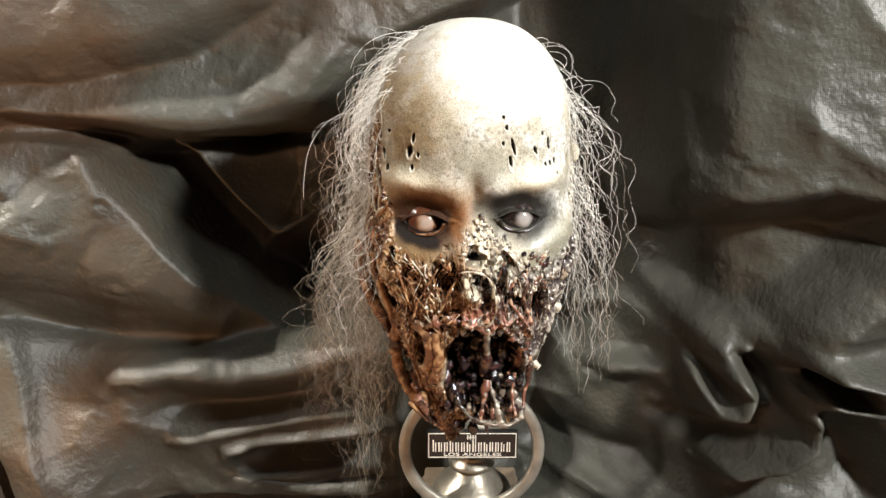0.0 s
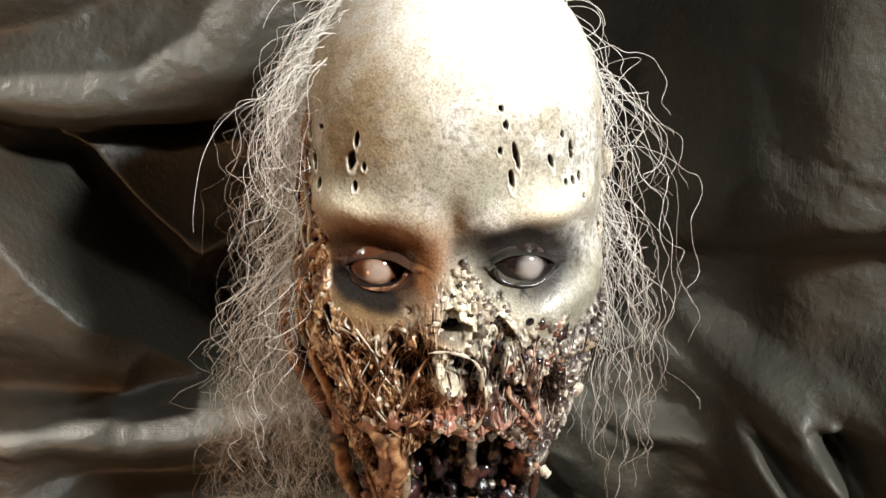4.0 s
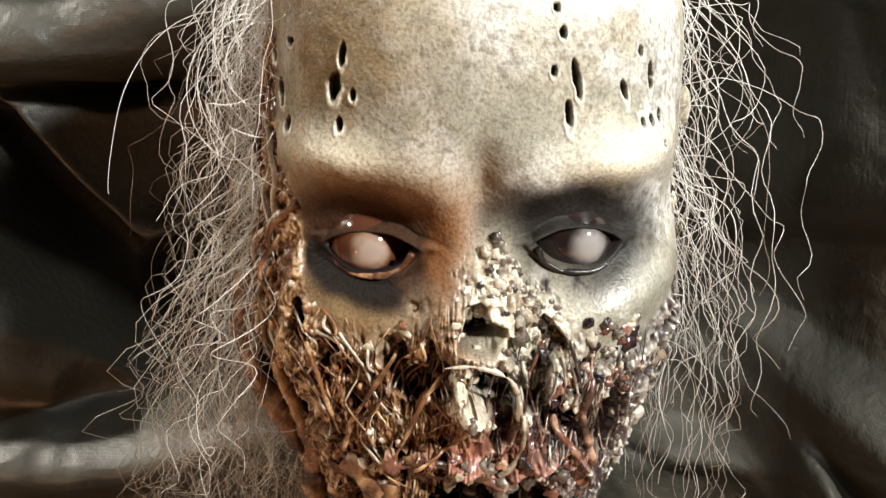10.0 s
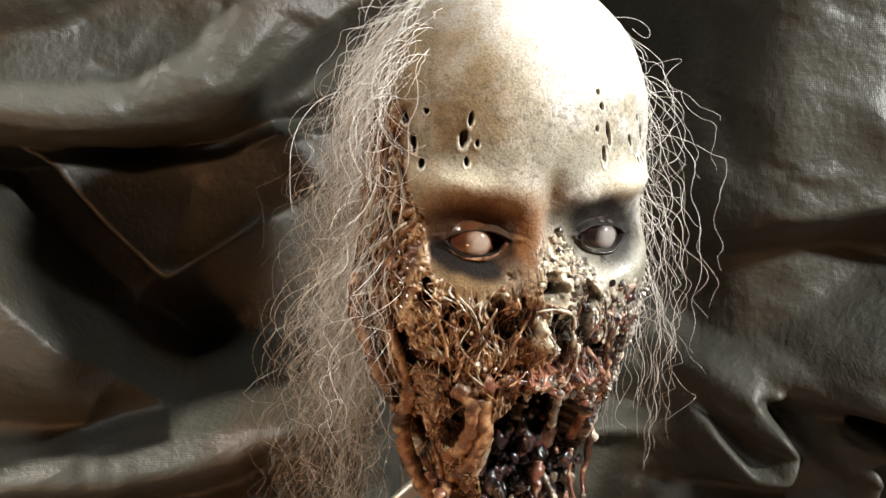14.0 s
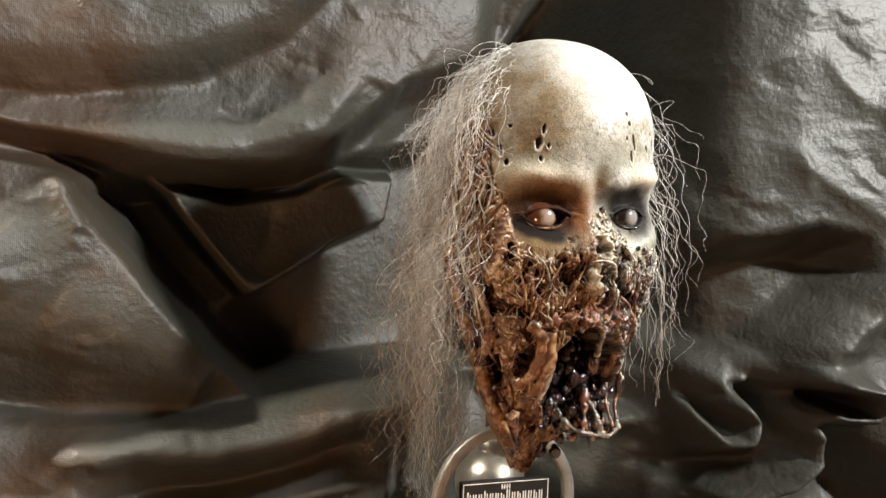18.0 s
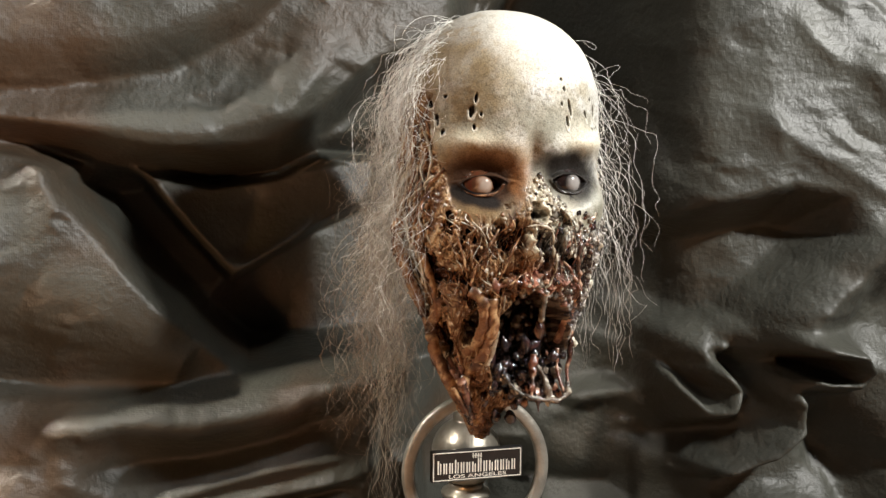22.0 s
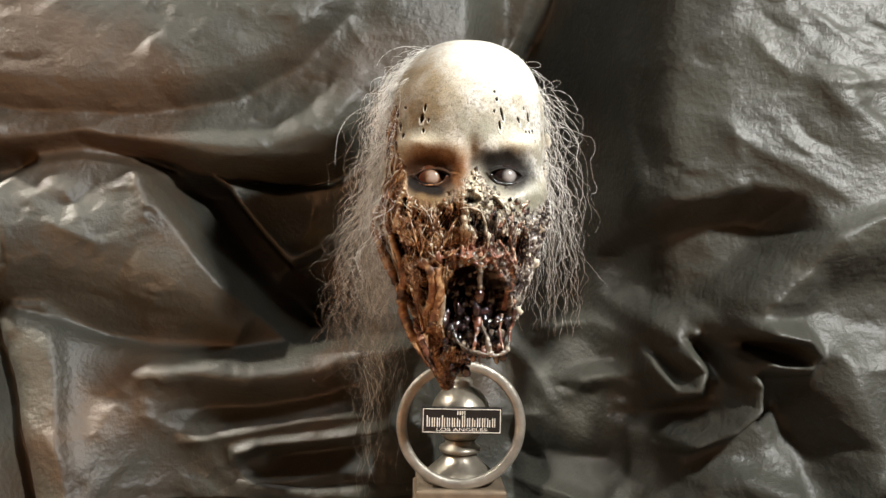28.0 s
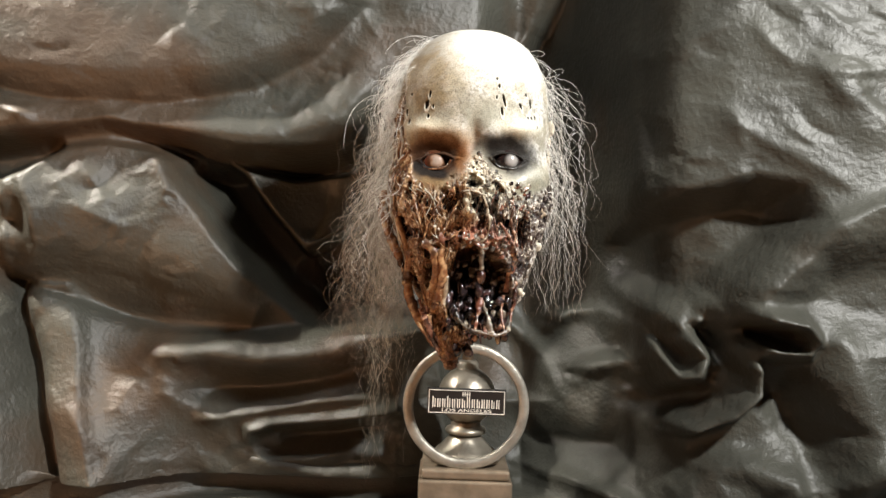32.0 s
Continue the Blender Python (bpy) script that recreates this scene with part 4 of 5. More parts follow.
def tube_points(pts, radii, sides=7, rough=0.0, seed=0, flat=1.0):
    """Rings along a line, with frames carried on from point to point."""
    pts = np.asarray(pts, float)
    n = len(pts)
    tan = np.gradient(pts, axis=0)
    tan /= np.maximum(np.linalg.norm(tan, axis=1), 1e-9)[:, None]
    ref = np.array([0.0, -1.0, 0.0])
    u = np.cross(tan, ref)
    u[np.linalg.norm(u, axis=1) < 1e-4] = (1, 0, 0)
    u /= np.linalg.norm(u, axis=1)[:, None]
    w = np.cross(tan, u)
    ang = np.linspace(0, 2 * math.pi, sides, endpoint=False)
    radii = np.broadcast_to(np.asarray(radii, float), (n,))
    v = pts[:, None] + radii[:, None, None] * (np.cos(ang)[None, :, None] * u[:, None] + flat * np.sin(ang)[None, :, None] * w[:, None])
    v = v.reshape(-1, 3)
    if rough:
        rr = np.repeat(radii, sides)
        v = v + (v - np.repeat(pts, sides, 0)) * (rough * 2 * (fbm(v, 0.0035, 3, seed) - 0.45))[:, None]
    f = [[i * sides + j, i * sides + (j + 1) % sides, (i + 1) * sides + (j + 1) % sides, (i + 1) * sides + j] for i in range(n - 1) for j in range(sides)]
    f += [list(range(sides))[::-1], list(range((n - 1) * sides, n * sides))]
    return v, f


def spline(pts, n):
    """A smooth line of n places through the points given."""
    pts = np.asarray(pts, float)
    d = np.r_[0, np.cumsum(np.linalg.norm(np.diff(pts, axis=0), axis=1))]
    t = np.linspace(0, d[-1], n)
    out = np.stack([np.interp(t, d, pts[:, i]) for i in range(3)], 1)
    for _ in range(max(1, n // 8)):
        out[1:-1] = 0.25 * out[:-2] + 0.5 * out[1:-1] + 0.25 * out[2:]
    return out


def flesh_colour(v, dark, mid, light, seed):
    f = fbm(v, 0.004, 3, seed)
    g = fbm(v, 0.012, 2, seed + 5)
    c = np.array(mid) + (np.array(light) - np.array(mid)) * smooth(0.50, 0.68, f)[:, None]
    return c + (np.array(dark) - c) * (smooth(0.50, 0.34, g) * 0.9)[:, None]


BROWN = ((0.042, 0.016, 0.008), (0.185, 0.078, 0.033), (0.46, 0.28, 0.14))
RED = ((0.022, 0.008, 0.006), (0.15, 0.058, 0.036), (0.44, 0.26, 0.17))
GREY = ((0.014, 0.010, 0.009), (0.13, 0.098, 0.074), (0.58, 0.52, 0.41))
PALE = ((0.22, 0.16, 0.10), (0.52, 0.46, 0.36), (0.68, 0.62, 0.50))
TAR = ((0.006, 0.005, 0.006), (0.016, 0.011, 0.012), (0.05, 0.02, 0.018))


def sinew(pts, r0, r1, paint, seed, n=26, rough=0.5, sides=8, wet=0.75, flat=1.0):
    line = spline(pts, n)
    t = np.linspace(0, 1, n)
    v, f = tube_points(line, r0 + (r1 - r0) * t, sides, rough, seed, flat)
    PILE.add(v, f, 0, flesh_colour(v, *paint, seed), wet)


def at(x, z, back=0.0):
    return (CX + x, base_front(x, z) + back, z)


def lump(cx, cy, cz, r, paint, seed, stretch=(1, 1, 1), wet=0.7, rough=0.5):
    nu, nv = 16, 10
    th, ph = np.meshgrid(np.linspace(0, 2 * math.pi, nu, endpoint=False), np.linspace(0.12, math.pi - 0.12, nv))
    d = np.c_[(np.sin(ph) * np.cos(th)).ravel(), (np.sin(ph) * np.sin(th)).ravel(), np.cos(ph).ravel()]
    rr = r * (1 + rough * (fbm(d + seed * 3.7, 0.9, 3, seed) - 0.5) * 3)
    v = np.array([cx, cy, cz]) + d * rr[:, None] * np.array(stretch)
    f = grid_quads(nv, nu, True).tolist() + [list(range(nu))[::-1], list(range((nv - 1) * nu, nv * nu))]
    PILE.add(v, f, 0, flesh_colour(v, *paint, seed), wet)


def eyeballs():
    """Clouded eyes: a pale disc in a dark, wet ball; one looks ahead, the other aside."""
    for (ex, ez, tilt), disc, core, white, aside in ((EYES[0], (0.20, 0.105, 0.058), (0.31, 0.24, 0.195), (0.070, 0.028, 0.014), 0.03), (EYES[1], (0.11, 0.098, 0.09), (0.27, 0.25, 0.235), (0.016, 0.012, 0.011), 0.24)):
        nu, nv = 64, 48
        th, ph = np.meshgrid(np.linspace(0, 2 * math.pi, nu, endpoint=False), np.linspace(0.001, math.pi / 1.8, nv))
        d = np.c_[(np.sin(ph) * np.cos(th)).ravel(), -np.cos(ph).ravel(), (np.sin(ph) * np.sin(th)).ravel()]
        gaze = np.array([math.sin(aside), -math.cos(aside), 0.02])
        a = np.arccos(np.clip(d @ (gaze / np.linalg.norm(gaze)), -1, 1))
        bulge = EYE_R + 0.0007 * np.exp(-(a / 0.46) ** 4)
        v = np.array([CX + ex, 0.5396 + EYE_R, ez - 0.0010]) + d * bulge[:, None]
        cloud = fbm(v, 0.004, 3, 8)
        col = np.array(disc) + (np.array(core) - np.array(disc)) * (smooth(0.52, 0.12, a + 0.5 * (cloud - 0.5)))[:, None]
        col = col + (np.array(white) - col) * smooth(0.36, 0.58, a + 0.2 * (cloud - 0.5))[:, None]
        veins = smooth(0.55, 0.7, ridged(v, 0.006, 2, 5)) * smooth(0.5, 0.8, a) * (0.4 if aside < 0.1 else 0.08)
        col = col + (np.array((0.12, 0.02, 0.01)) - col) * veins[:, None]
        f = grid_quads(nv, nu, True).tolist() + [list(range(nu))]
        PILE.add(v, f, 1, col, 1.0)


eyeballs()


def lids():
    """Wet rims of skin round each eye."""
    for k, (ex, ez, tilt) in enumerate(EYES):
        for low in (True,):
            pts = []
            for i in range(13):
                u = -1 + i / 6
                xx = ex + 0.0128 * u
                dz = 0.0076 * math.sqrt(max(0.0, 1 - abs(u) ** 2.2))
                zz = ez + math.sin(tilt) * 0.0132 * u + (-dz - 0.0006 if low else dz * 0.82 + 0.0003)
                yy = on_face(ex + 0.0158 * u, ez + (-1.28 if low else 1.25) * dz, 0.0)[1]
                yy = min(yy, 0.5385 + EYE_R - math.sqrt(max(0, EYE_R ** 2 - (xx - ex) ** 2 - (zz - ez) ** 2)) + 0.0006)
                pts.append((CX + xx, yy - 0.0002, zz))
            paint = (((0.02, 0.008, 0.005), (0.08, 0.030, 0.014), (0.36, 0.20, 0.11)) if k == 0 else ((0.008, 0.007, 0.006), (0.02, 0.016, 0.014), (0.12, 0.10, 0.09)))
            sinew(pts, 0.0008, 0.0008, paint, 40 + k * 2 + low, 40, 0.9, 8, 0.8)


lids()


def torn_face():
    rng = np.random.default_rng(11)
    # sinews that run down the brown cheek
    for i in range(150):
        x0, z0 = rng.uniform(-0.068, -0.004), rng.uniform(0.292, 0.352)
        if z0 > rag_line(np.array([x0]))[0] + 0.002:
            continue
        length = rng.uniform(0.008, 0.034)
        lean = rng.uniform(-0.5, 1.0) if x0 < -0.03 else rng.uniform(-1.1, 0.7)
        pts = []
        for j in range(6):
            t = j / 5
            xx = x0 + lean * length * t + 0.0030 * math.sin((3 + i % 5) * t + i)
            zz = max(z0 - length * t, 0.279)
            lim = 0.95 * float(profile_at(zz, ZK, WIDE))
            xx = max(-lim, min(lim, xx))
            pts.append(tuple(on_face(xx, zz, 0.0000 + 0.0022 * math.sin(math.pi * t) * rng.uniform(0.2, 1))))
        if max(p[1] for p in pts) - min(p[1] for p in pts) > 0.022:
            continue
        r = rng.uniform(0.00015, 0.0006)
        sinew(pts, r, r * 0.6, BROWN if rng.uniform() < 0.75 else PALE, 200 + i, 20, 0.7, 6, 0.9)
    # grey and bony threads on the other side
    for i in range(80):
        x0, z0 = rng.uniform(0.006, 0.055), rng.uniform(0.305, 0.345)
        if z0 > rag_line(np.array([x0]))[0] + 0.002:
            continue
        length = rng.uniform(0.010, 0.03)
        lean = rng.uniform(-0.4, 0.3)
        pts = [tuple(on_face(x0 + lean * length * t, max(z0 - length * t, 0.288), 0.0003 + 0.0018 * math.sin(math.pi * t))) for t in np.linspace(0, 1, 6)]
        if max(p[1] for p in pts) - min(p[1] for p in pts) > 0.02:
            continue
        r = rng.uniform(0.00015, 0.0006)
        sinew(pts, r, r * 0.6, GREY if rng.uniform() < 0.7 else RED, 400 + i, 18, 0.7, 6, 0.9)
    # small knots and crumbs of bone-coloured filler
    for i in range(260):
        side = rng.uniform() < 0.45
        x0 = rng.uniform(-0.068, -0.01) if side else rng.uniform(-0.008, 0.056)
        z0 = rng.uniform(0.285, 0.365)
        if z0 > rag_line(np.array([x0]))[0] - 0.001:
            continue
        c = on_face(x0, z0, 0.0002)
        if c[1] > base_front(x0, z0) + 0.008:
            continue
        lump(*c, rng.uniform(0.0004, 0.0015), PALE if rng.uniform() < (0.3 if side else 0.55) else (BROWN if side else GREY), 600 + i, (1, 0.8, rng.uniform(0.8, 1.6)))
    for i in range(40):
        x0, z0 = rng.normal(0.010, 0.011), rng.uniform(0.334, 0.374)
        if z0 > rag_line(np.array([x0]))[0] + 0.001 or x0 < -0.006:
            continue
        c = on_face(x0, z0, 0.0)
        if c[1] < base_front(x0, z0) + 0.004:
            lump(*c, rng.uniform(0.0005, 0.0014), (PALE, GREY)[rng.integers(2)], 2300 + i, (1.2, 0.8, 1.1), 0.6, 0.9)
    # wet bone-pale crumbs down the bridge of the nose, smoky ones beside it
    for i in range(90):
        t = rng.uniform()
        x0, z0 = 0.002 + 0.017 * t + rng.normal(0, 0.0032), 0.3785 - 0.036 * t + rng.normal(0, 0.003)
        c = on_face(x0, z0, 0.0002)
        if c[1] < base_front(x0, z0) + 0.003:
            lump(*c, rng.uniform(0.0006, 0.0019), PALE if rng.uniform() < 0.62 else GREY, 2600 + i, (1.1, 0.8, 1.2), 0.8, 0.9)
    for i in range(70):
        x0, z0 = rng.uniform(0.020, 0.050), rng.uniform(0.318, 0.350)
        c = on_face(x0, z0, 0.0)
        if c[1] < base_front(x0, z0) + 0.005:
            lump(*c, rng.uniform(0.0006, 0.0018), (GREY, TAR, GREY, RED)[rng.integers(4)], 2800 + i, (1.2, 0.8, 1.2), 0.9, 0.8)
    # the pale row of knots down the cheekbone's end
    for i, (x, z, r) in enumerate(((0.0565, 0.343, 0.0028), (0.0600, 0.336, 0.0026), (0.0625, 0.326, 0.0032), (0.0600, 0.320, 0.0034), (0.0570, 0.312, 0.0036), (0.0585, 0.303, 0.0030), (0.0620, 0.297, 0.0030), (0.0560, 0.330, 0.0030), (0.0560, 0.305, 0.0030))):
        lump(CX + x, base_front(min(x, 0.055), z) + 0.012, z, r, PALE, 800 + i, (1, 1, 1.3), 0.6, 0.6)
    sinew([at(0.054, 0.345, 0.004), (CX + 0.058, CY - 0.036, 0.325), (CX + 0.057, CY - 0.034, 0.300), (CX + 0.050, CY - 0.036, 0.275), (CX + 0.044, CY - 0.036, 0.252)], 0.0024, 0.0016, GREY, 820, 40, 0.7)
    lump(CX + 0.0465, CY - 0.036, 0.2555, 0.0030, PALE, 830)
    lump(CX + 0.0490, CY - 0.036, 0.2535, 0.0022, PALE, 831)
    # white bars under the nose and threads that cross the cheek
    def along(points, r0, r1, paint, seed, lift=0.0012, rough=1.0):
        line = spline([(x, 0, z) for x, z in points], 16)
        low = [on_face(x, z, 0)[1] for x, _, z in line]
        smooth_y = np.array([min(low[max(0, i - 2):i + 3]) for i in range(len(line))])
        sinew([(CX + x, yy - lift, z) for (x, _, z), yy in zip(line, smooth_y)], r0, r1, paint, seed, 60, rough, 8)
    along([(-0.010, 0.340), (-0.006, 0.3415), (0.004, 0.3410), (0.009, 0.337), (0.0125, 0.328), (0.0130, 0.320)], 0.0004, 0.0011, PALE, 840, 0.0003, 1.6)
    along([(0.0140, 0.322), (0.0150, 0.312), (0.0130, 0.302), (0.008, 0.2985)], 0.0006, 0.0009, PALE, 841)
    along([(-0.002, 0.318), (-0.008, 0.309), (-0.018, 0.301)], 0.0007, 0.0005, BROWN, 842)
    along([(-0.036, 0.3385), (-0.031, 0.3405)], 0.0004, 0.0010, PALE, 843, -0.0003, 1.8)
    along([(-0.008, 0.337), (-0.016, 0.326), (-0.021, 0.312), (-0.026, 0.299)], 0.0007, 0.0005, BROWN, 844)
    along([(-0.024, 0.338), (-0.031, 0.327), (-0.038, 0.312), (-0.041, 0.300)], 0.0006, 0.0007, BROWN, 845)
    along([(-0.052, 0.338), (-0.047, 0.322), (-0.042, 0.305)], 0.0007, 0.0005, BROWN, 846)
    along([(0.036, 0.330), (0.033, 0.318), (0.037, 0.306), (0.040, 0.296)], 0.0010, 0.0012, RED, 847)
    along([(0.024, 0.316), (0.030, 0.307), (0.034, 0.302)], 0.0012, 0.0012, RED, 848)
    # outer edge of the brown cheek
    sinew([(CX - 0.078, CY - 0.014, 0.343), (CX - 0.081, CY - 0.018, 0.328), (CX - 0.075, CY - 0.022, 0.308), (CX - 0.066, CY - 0.020, 0.288), (CX - 0.058, CY - 0.016, 0.268)], 0.0050, 0.0030, BROWN, 850, 44, 0.6, 12)
    sinew([(CX - 0.070, CY - 0.030, 0.338), (CX - 0.066, CY - 0.034, 0.318), (CX - 0.058, CY - 0.035, 0.296), (CX - 0.054, CY - 0.028, 0.272)], 0.0030, 0.0020, BROWN, 851, 40, 0.6, 10)


torn_face()


def jaw():
    # straps of the jaw on the brown side
    sinew([at(-0.052, 0.290, 0.008), (CX - 0.056, CY - 0.020, 0.268), (CX - 0.0545, CY - 0.022, 0.250), (CX - 0.046, CY - 0.026, 0.232), (CX - 0.034, CY - 0.022, 0.213), (CX - 0.020, CY - 0.010, 0.195), (CX - 0.013, CY - 0.006, 0.184)], 0.0042, 0.0046, BROWN, 900, 60, 0.6, 14)
    sinew([at(-0.040, 0.297, -0.002), at(-0.031, 0.291, -0.002), at(-0.0285, 0.275, 0), at(-0.031, 0.258, 0.002), at(-0.037, 0.243, 0.008), at(-0.042, 0.237, 0.016)], 0.0040, 0.0030, BROWN, 901, 54, 0.5, 14)
    sinew([at(-0.026, 0.292, 0), at(-0.023, 0.272, 0), at(-0.026, 0.250, 0.002), at(-0.031, 0.232, 0.008), (CX - 0.024, CY - 0.026, 0.212), (CX - 0.014, CY - 0.012, 0.192)], 0.0038, 0.0050, BROWN, 902, 60, 0.55, 14)
    sinew([at(-0.020, 0.268, 0.002), at(-0.0215, 0.250, 0.002), at(-0.0240, 0.236, 0.004)], 0.0022, 0.0024, PALE, 903, 26, 0.5, 10)
    sinew([(CX - 0.050, CY - 0.030, 0.291), (CX - 0.047, CY - 0.033, 0.270), (CX - 0.040, CY - 0.034, 0.250), (CX - 0.036, CY - 0.034, 0.238)], 0.0012, 0.0010, BROWN, 904, 34, 0.5)
    for i in range(26):
        rng = np.random.default_rng(950 + i)
        x0, z0 = rng.uniform(-0.046, -0.018), rng.uniform(0.222, 0.246)
        x1, z1 = -0.013 + rng.uniform(-0.008, 0.006), rng.uniform(0.183, 0.200)
        y0 = CY - rng.uniform(0.022, 0.040)
        sinew([(CX + x0, y0, z0), (CX + (x0 + x1) / 2 - 0.003, CY - rng.uniform(0.016, 0.03), (z0 + z1) / 2), (CX + x1, CY - rng.uniform(0.004, 0.014), z1)], rng.uniform(0.0014, 0.003), rng.uniform(0.001, 0.0022), RED if rng.uniform() < 0.4 else BROWN, 950 + i, 24, 0.6, 8, 0.9)
    lump(CX - 0.034, base_front(-0.034, 0.2965) + 0.001, 0.2965, 0.0032, PALE, 990, (1.7, 0.8, 0.8), 0.6, 0.9)
    # upper lip with hanging shreds
    sinew([at(-0.026, 0.298, -0.001), at(-0.016, 0.303, -0.003), at(-0.006, 0.302, -0.003), at(0.004, 0.297, -0.003), at(0.010, 0.293, -0.003), at(0.018, 0.302, -0.004), at(0.028, 0.303, -0.002), at(0.0355, 0.296, 0.0), at(0.039, 0.283, 0.002)], 0.0016, 0.0018, RED, 1000, 80, 1.1, 12)
    rl = np.random.default_rng(64)
    for i in range(40):
        xx = rl.uniform(-0.027, 0.040)
        zz = 0.2990 + rl.normal(0, 0.0050) - (0.010 if xx > 0.036 else 0)
        lump(CX + xx, base_front(xx, zz) - rl.uniform(-0.003, 0.004), zz, rl.uniform(0.0010, 0.0026), (RED, GREY, RED, BROWN, TAR)[rl.integers(5)], 2000 + i, (rl.uniform(0.8, 1.6), 0.8, rl.uniform(0.7, 1.8)), 0.8, 0.8)
    sinew([at(0.010, 0.297, -0.003), at(0.009, 0.285, -0.001), at(0.010, 0.275, 0.001)], 0.0026, 0.0022, GREY, 1001, 26, 0.5, 12)
    lump(CX + 0.0100, base_front(0.01, 0.27) + 0.002, 0.2690, 0.0042, RED, 1002, (0.9, 0.9, 1.5), 0.9, 0.25)
    sinew([at(0.034, 0.300, 0.001), at(0.0385, 0.286, 0.003), at(0.036, 0.270, 0.006), at(0.034, 0.256, 0.010)], 0.0042, 0.0026, RED, 1003, 34, 0.6, 12)
    # thin frame of the lower jaw
    sinew([at(0.039, 0.290, 0.004), (CX + 0.041, CY - 0.044, 0.270), (CX + 0.0415, CY - 0.044, 0.250), (CX + 0.038, CY - 0.046, 0.236), (CX + 0.0365, CY - 0.052, 0.224)], 0.0016, 0.0015, RED, 1004, 50, 1.2, 9)
    sinew([(CX + 0.0365, CY - 0.052, 0.229), (CX + 0.0350, CY - 0.056, 0.2215), (CX + 0.026, CY - 0.060, 0.2180), (CX + 0.014, CY - 0.061, 0.2195), (CX + 0.004, CY - 0.059, 0.2205), (CX - 0.006, CY - 0.054, 0.2270), (CX - 0.011, CY - 0.050, 0.236)], 0.0015, 0.0014, GREY, 1005, 70, 1.3, 10)
    sinew([(CX + 0.020, CY - 0.058, 0.219), (CX + 0.017, CY - 0.054, 0.234), (CX + 0.012, CY - 0.046, 0.246)], 0.0024, 0.0016, GREY, 1006, 34, 1.2, 10)
    sinew([(CX + 0.006, CY - 0.059, 0.2200), (CX + 0.008, CY - 0.056, 0.233), (CX + 0.011, CY - 0.050, 0.249)], 0.0014, 0.0026, RED, 1007, 34, 1.2, 10)
    sinew([(CX + 0.032, CY - 0.056, 0.221), (CX + 0.029, CY - 0.050, 0.236), (CX + 0.031, CY - 0.044, 0.252)], 0.0009, 0.0012, RED, 1008, 34, 1.2, 9)
    sinew([(CX + 0.010, CY - 0.060, 0.2190), (CX + 0.012, CY - 0.058, 0.210)], 0.0016, 0.0004, TAR, 1009, 12, 0.4, 8)
    # black wet lumps in the throat
    rng = np.random.default_rng(31)
    for i in range(260):
        x0, z0 = rng.uniform(-0.020, 0.036), rng.uniform(0.214, 0.292)
        y0 = CY - rng.uniform(0.012, 0.036) - (0.012 if z0 < 0.250 else 0)
        red = 0.5 if (x0 > 0.004 and z0 < 0.252) else 0.15
        lump(CX + x0, y0, z0, rng.uniform(0.0012, 0.0042), TAR if rng.uniform() > red else (RED if rng.uniform() < 0.7 else GREY), 1100 + i, (1, 1, rng.uniform(0.8, 1.7)), 1.0, 0.5)
    for i in range(14):
        x0, z0 = rng.uniform(-0.012, 0.004), rng.uniform(0.196, 0.222)
        lump(CX + x0, CY - rng.uniform(0.01, 0.034), z0, rng.uniform(0.002, 0.0042), TAR, 1200 + i, (1, 1, 1.3), 1.0, 0.5)


jaw()


def side_flesh():
    """Stringy tissue behind the temple on the brown side, under the hair."""
    rng = np.random.default_rng(77)
    for i in range(110):
        y0, z0 = rng.uniform(-0.045, 0.05), rng.uniform(0.33, 0.425)
        length = rng.uniform(0.015, 0.05)
        pts = []
        for t in np.linspace(0, 1, 6):
            zz, yy = z0 - length * t, y0 + 0.004 * math.sin(4 * t + i)
            hit = TREE.ray_cast(Vector((CX - 0.3, CY + yy, zz)), Vector((1, 0, 0)))[0]
            xx = hit.x if hit else CX - 0.06
            pts.append((xx - 0.0005 - 0.003 * math.sin(math.pi * t) * rng.uniform(0.2, 1), CY + yy, zz))
        sinew(pts, rng.uniform(0.0005, 0.0014), 0.0005, BROWN if rng.uniform() < 0.8 else PALE, 1300 + i, 20, 0.6, 6)
    for i in range(40):
        y0, z0 = rng.uniform(-0.03, 0.04), rng.uniform(0.35, 0.395)
        hit = TREE.ray_cast(Vector((CX + 0.3, CY + y0, z0)), Vector((-1, 0, 0)))[0]
        lump((hit.x if hit else CX + 0.07), CY + y0, z0, rng.uniform(0.001, 0.003), PALE if rng.uniform() < 0.5 else GREY, 1450 + i, (0.7, 1, 1.5))
    lump(CX + 0.071, CY - 0.012, 0.407, 0.0055, PALE, 1500, (0.8, 1.2, 1.3), 0.4, 0.4)


side_flesh()


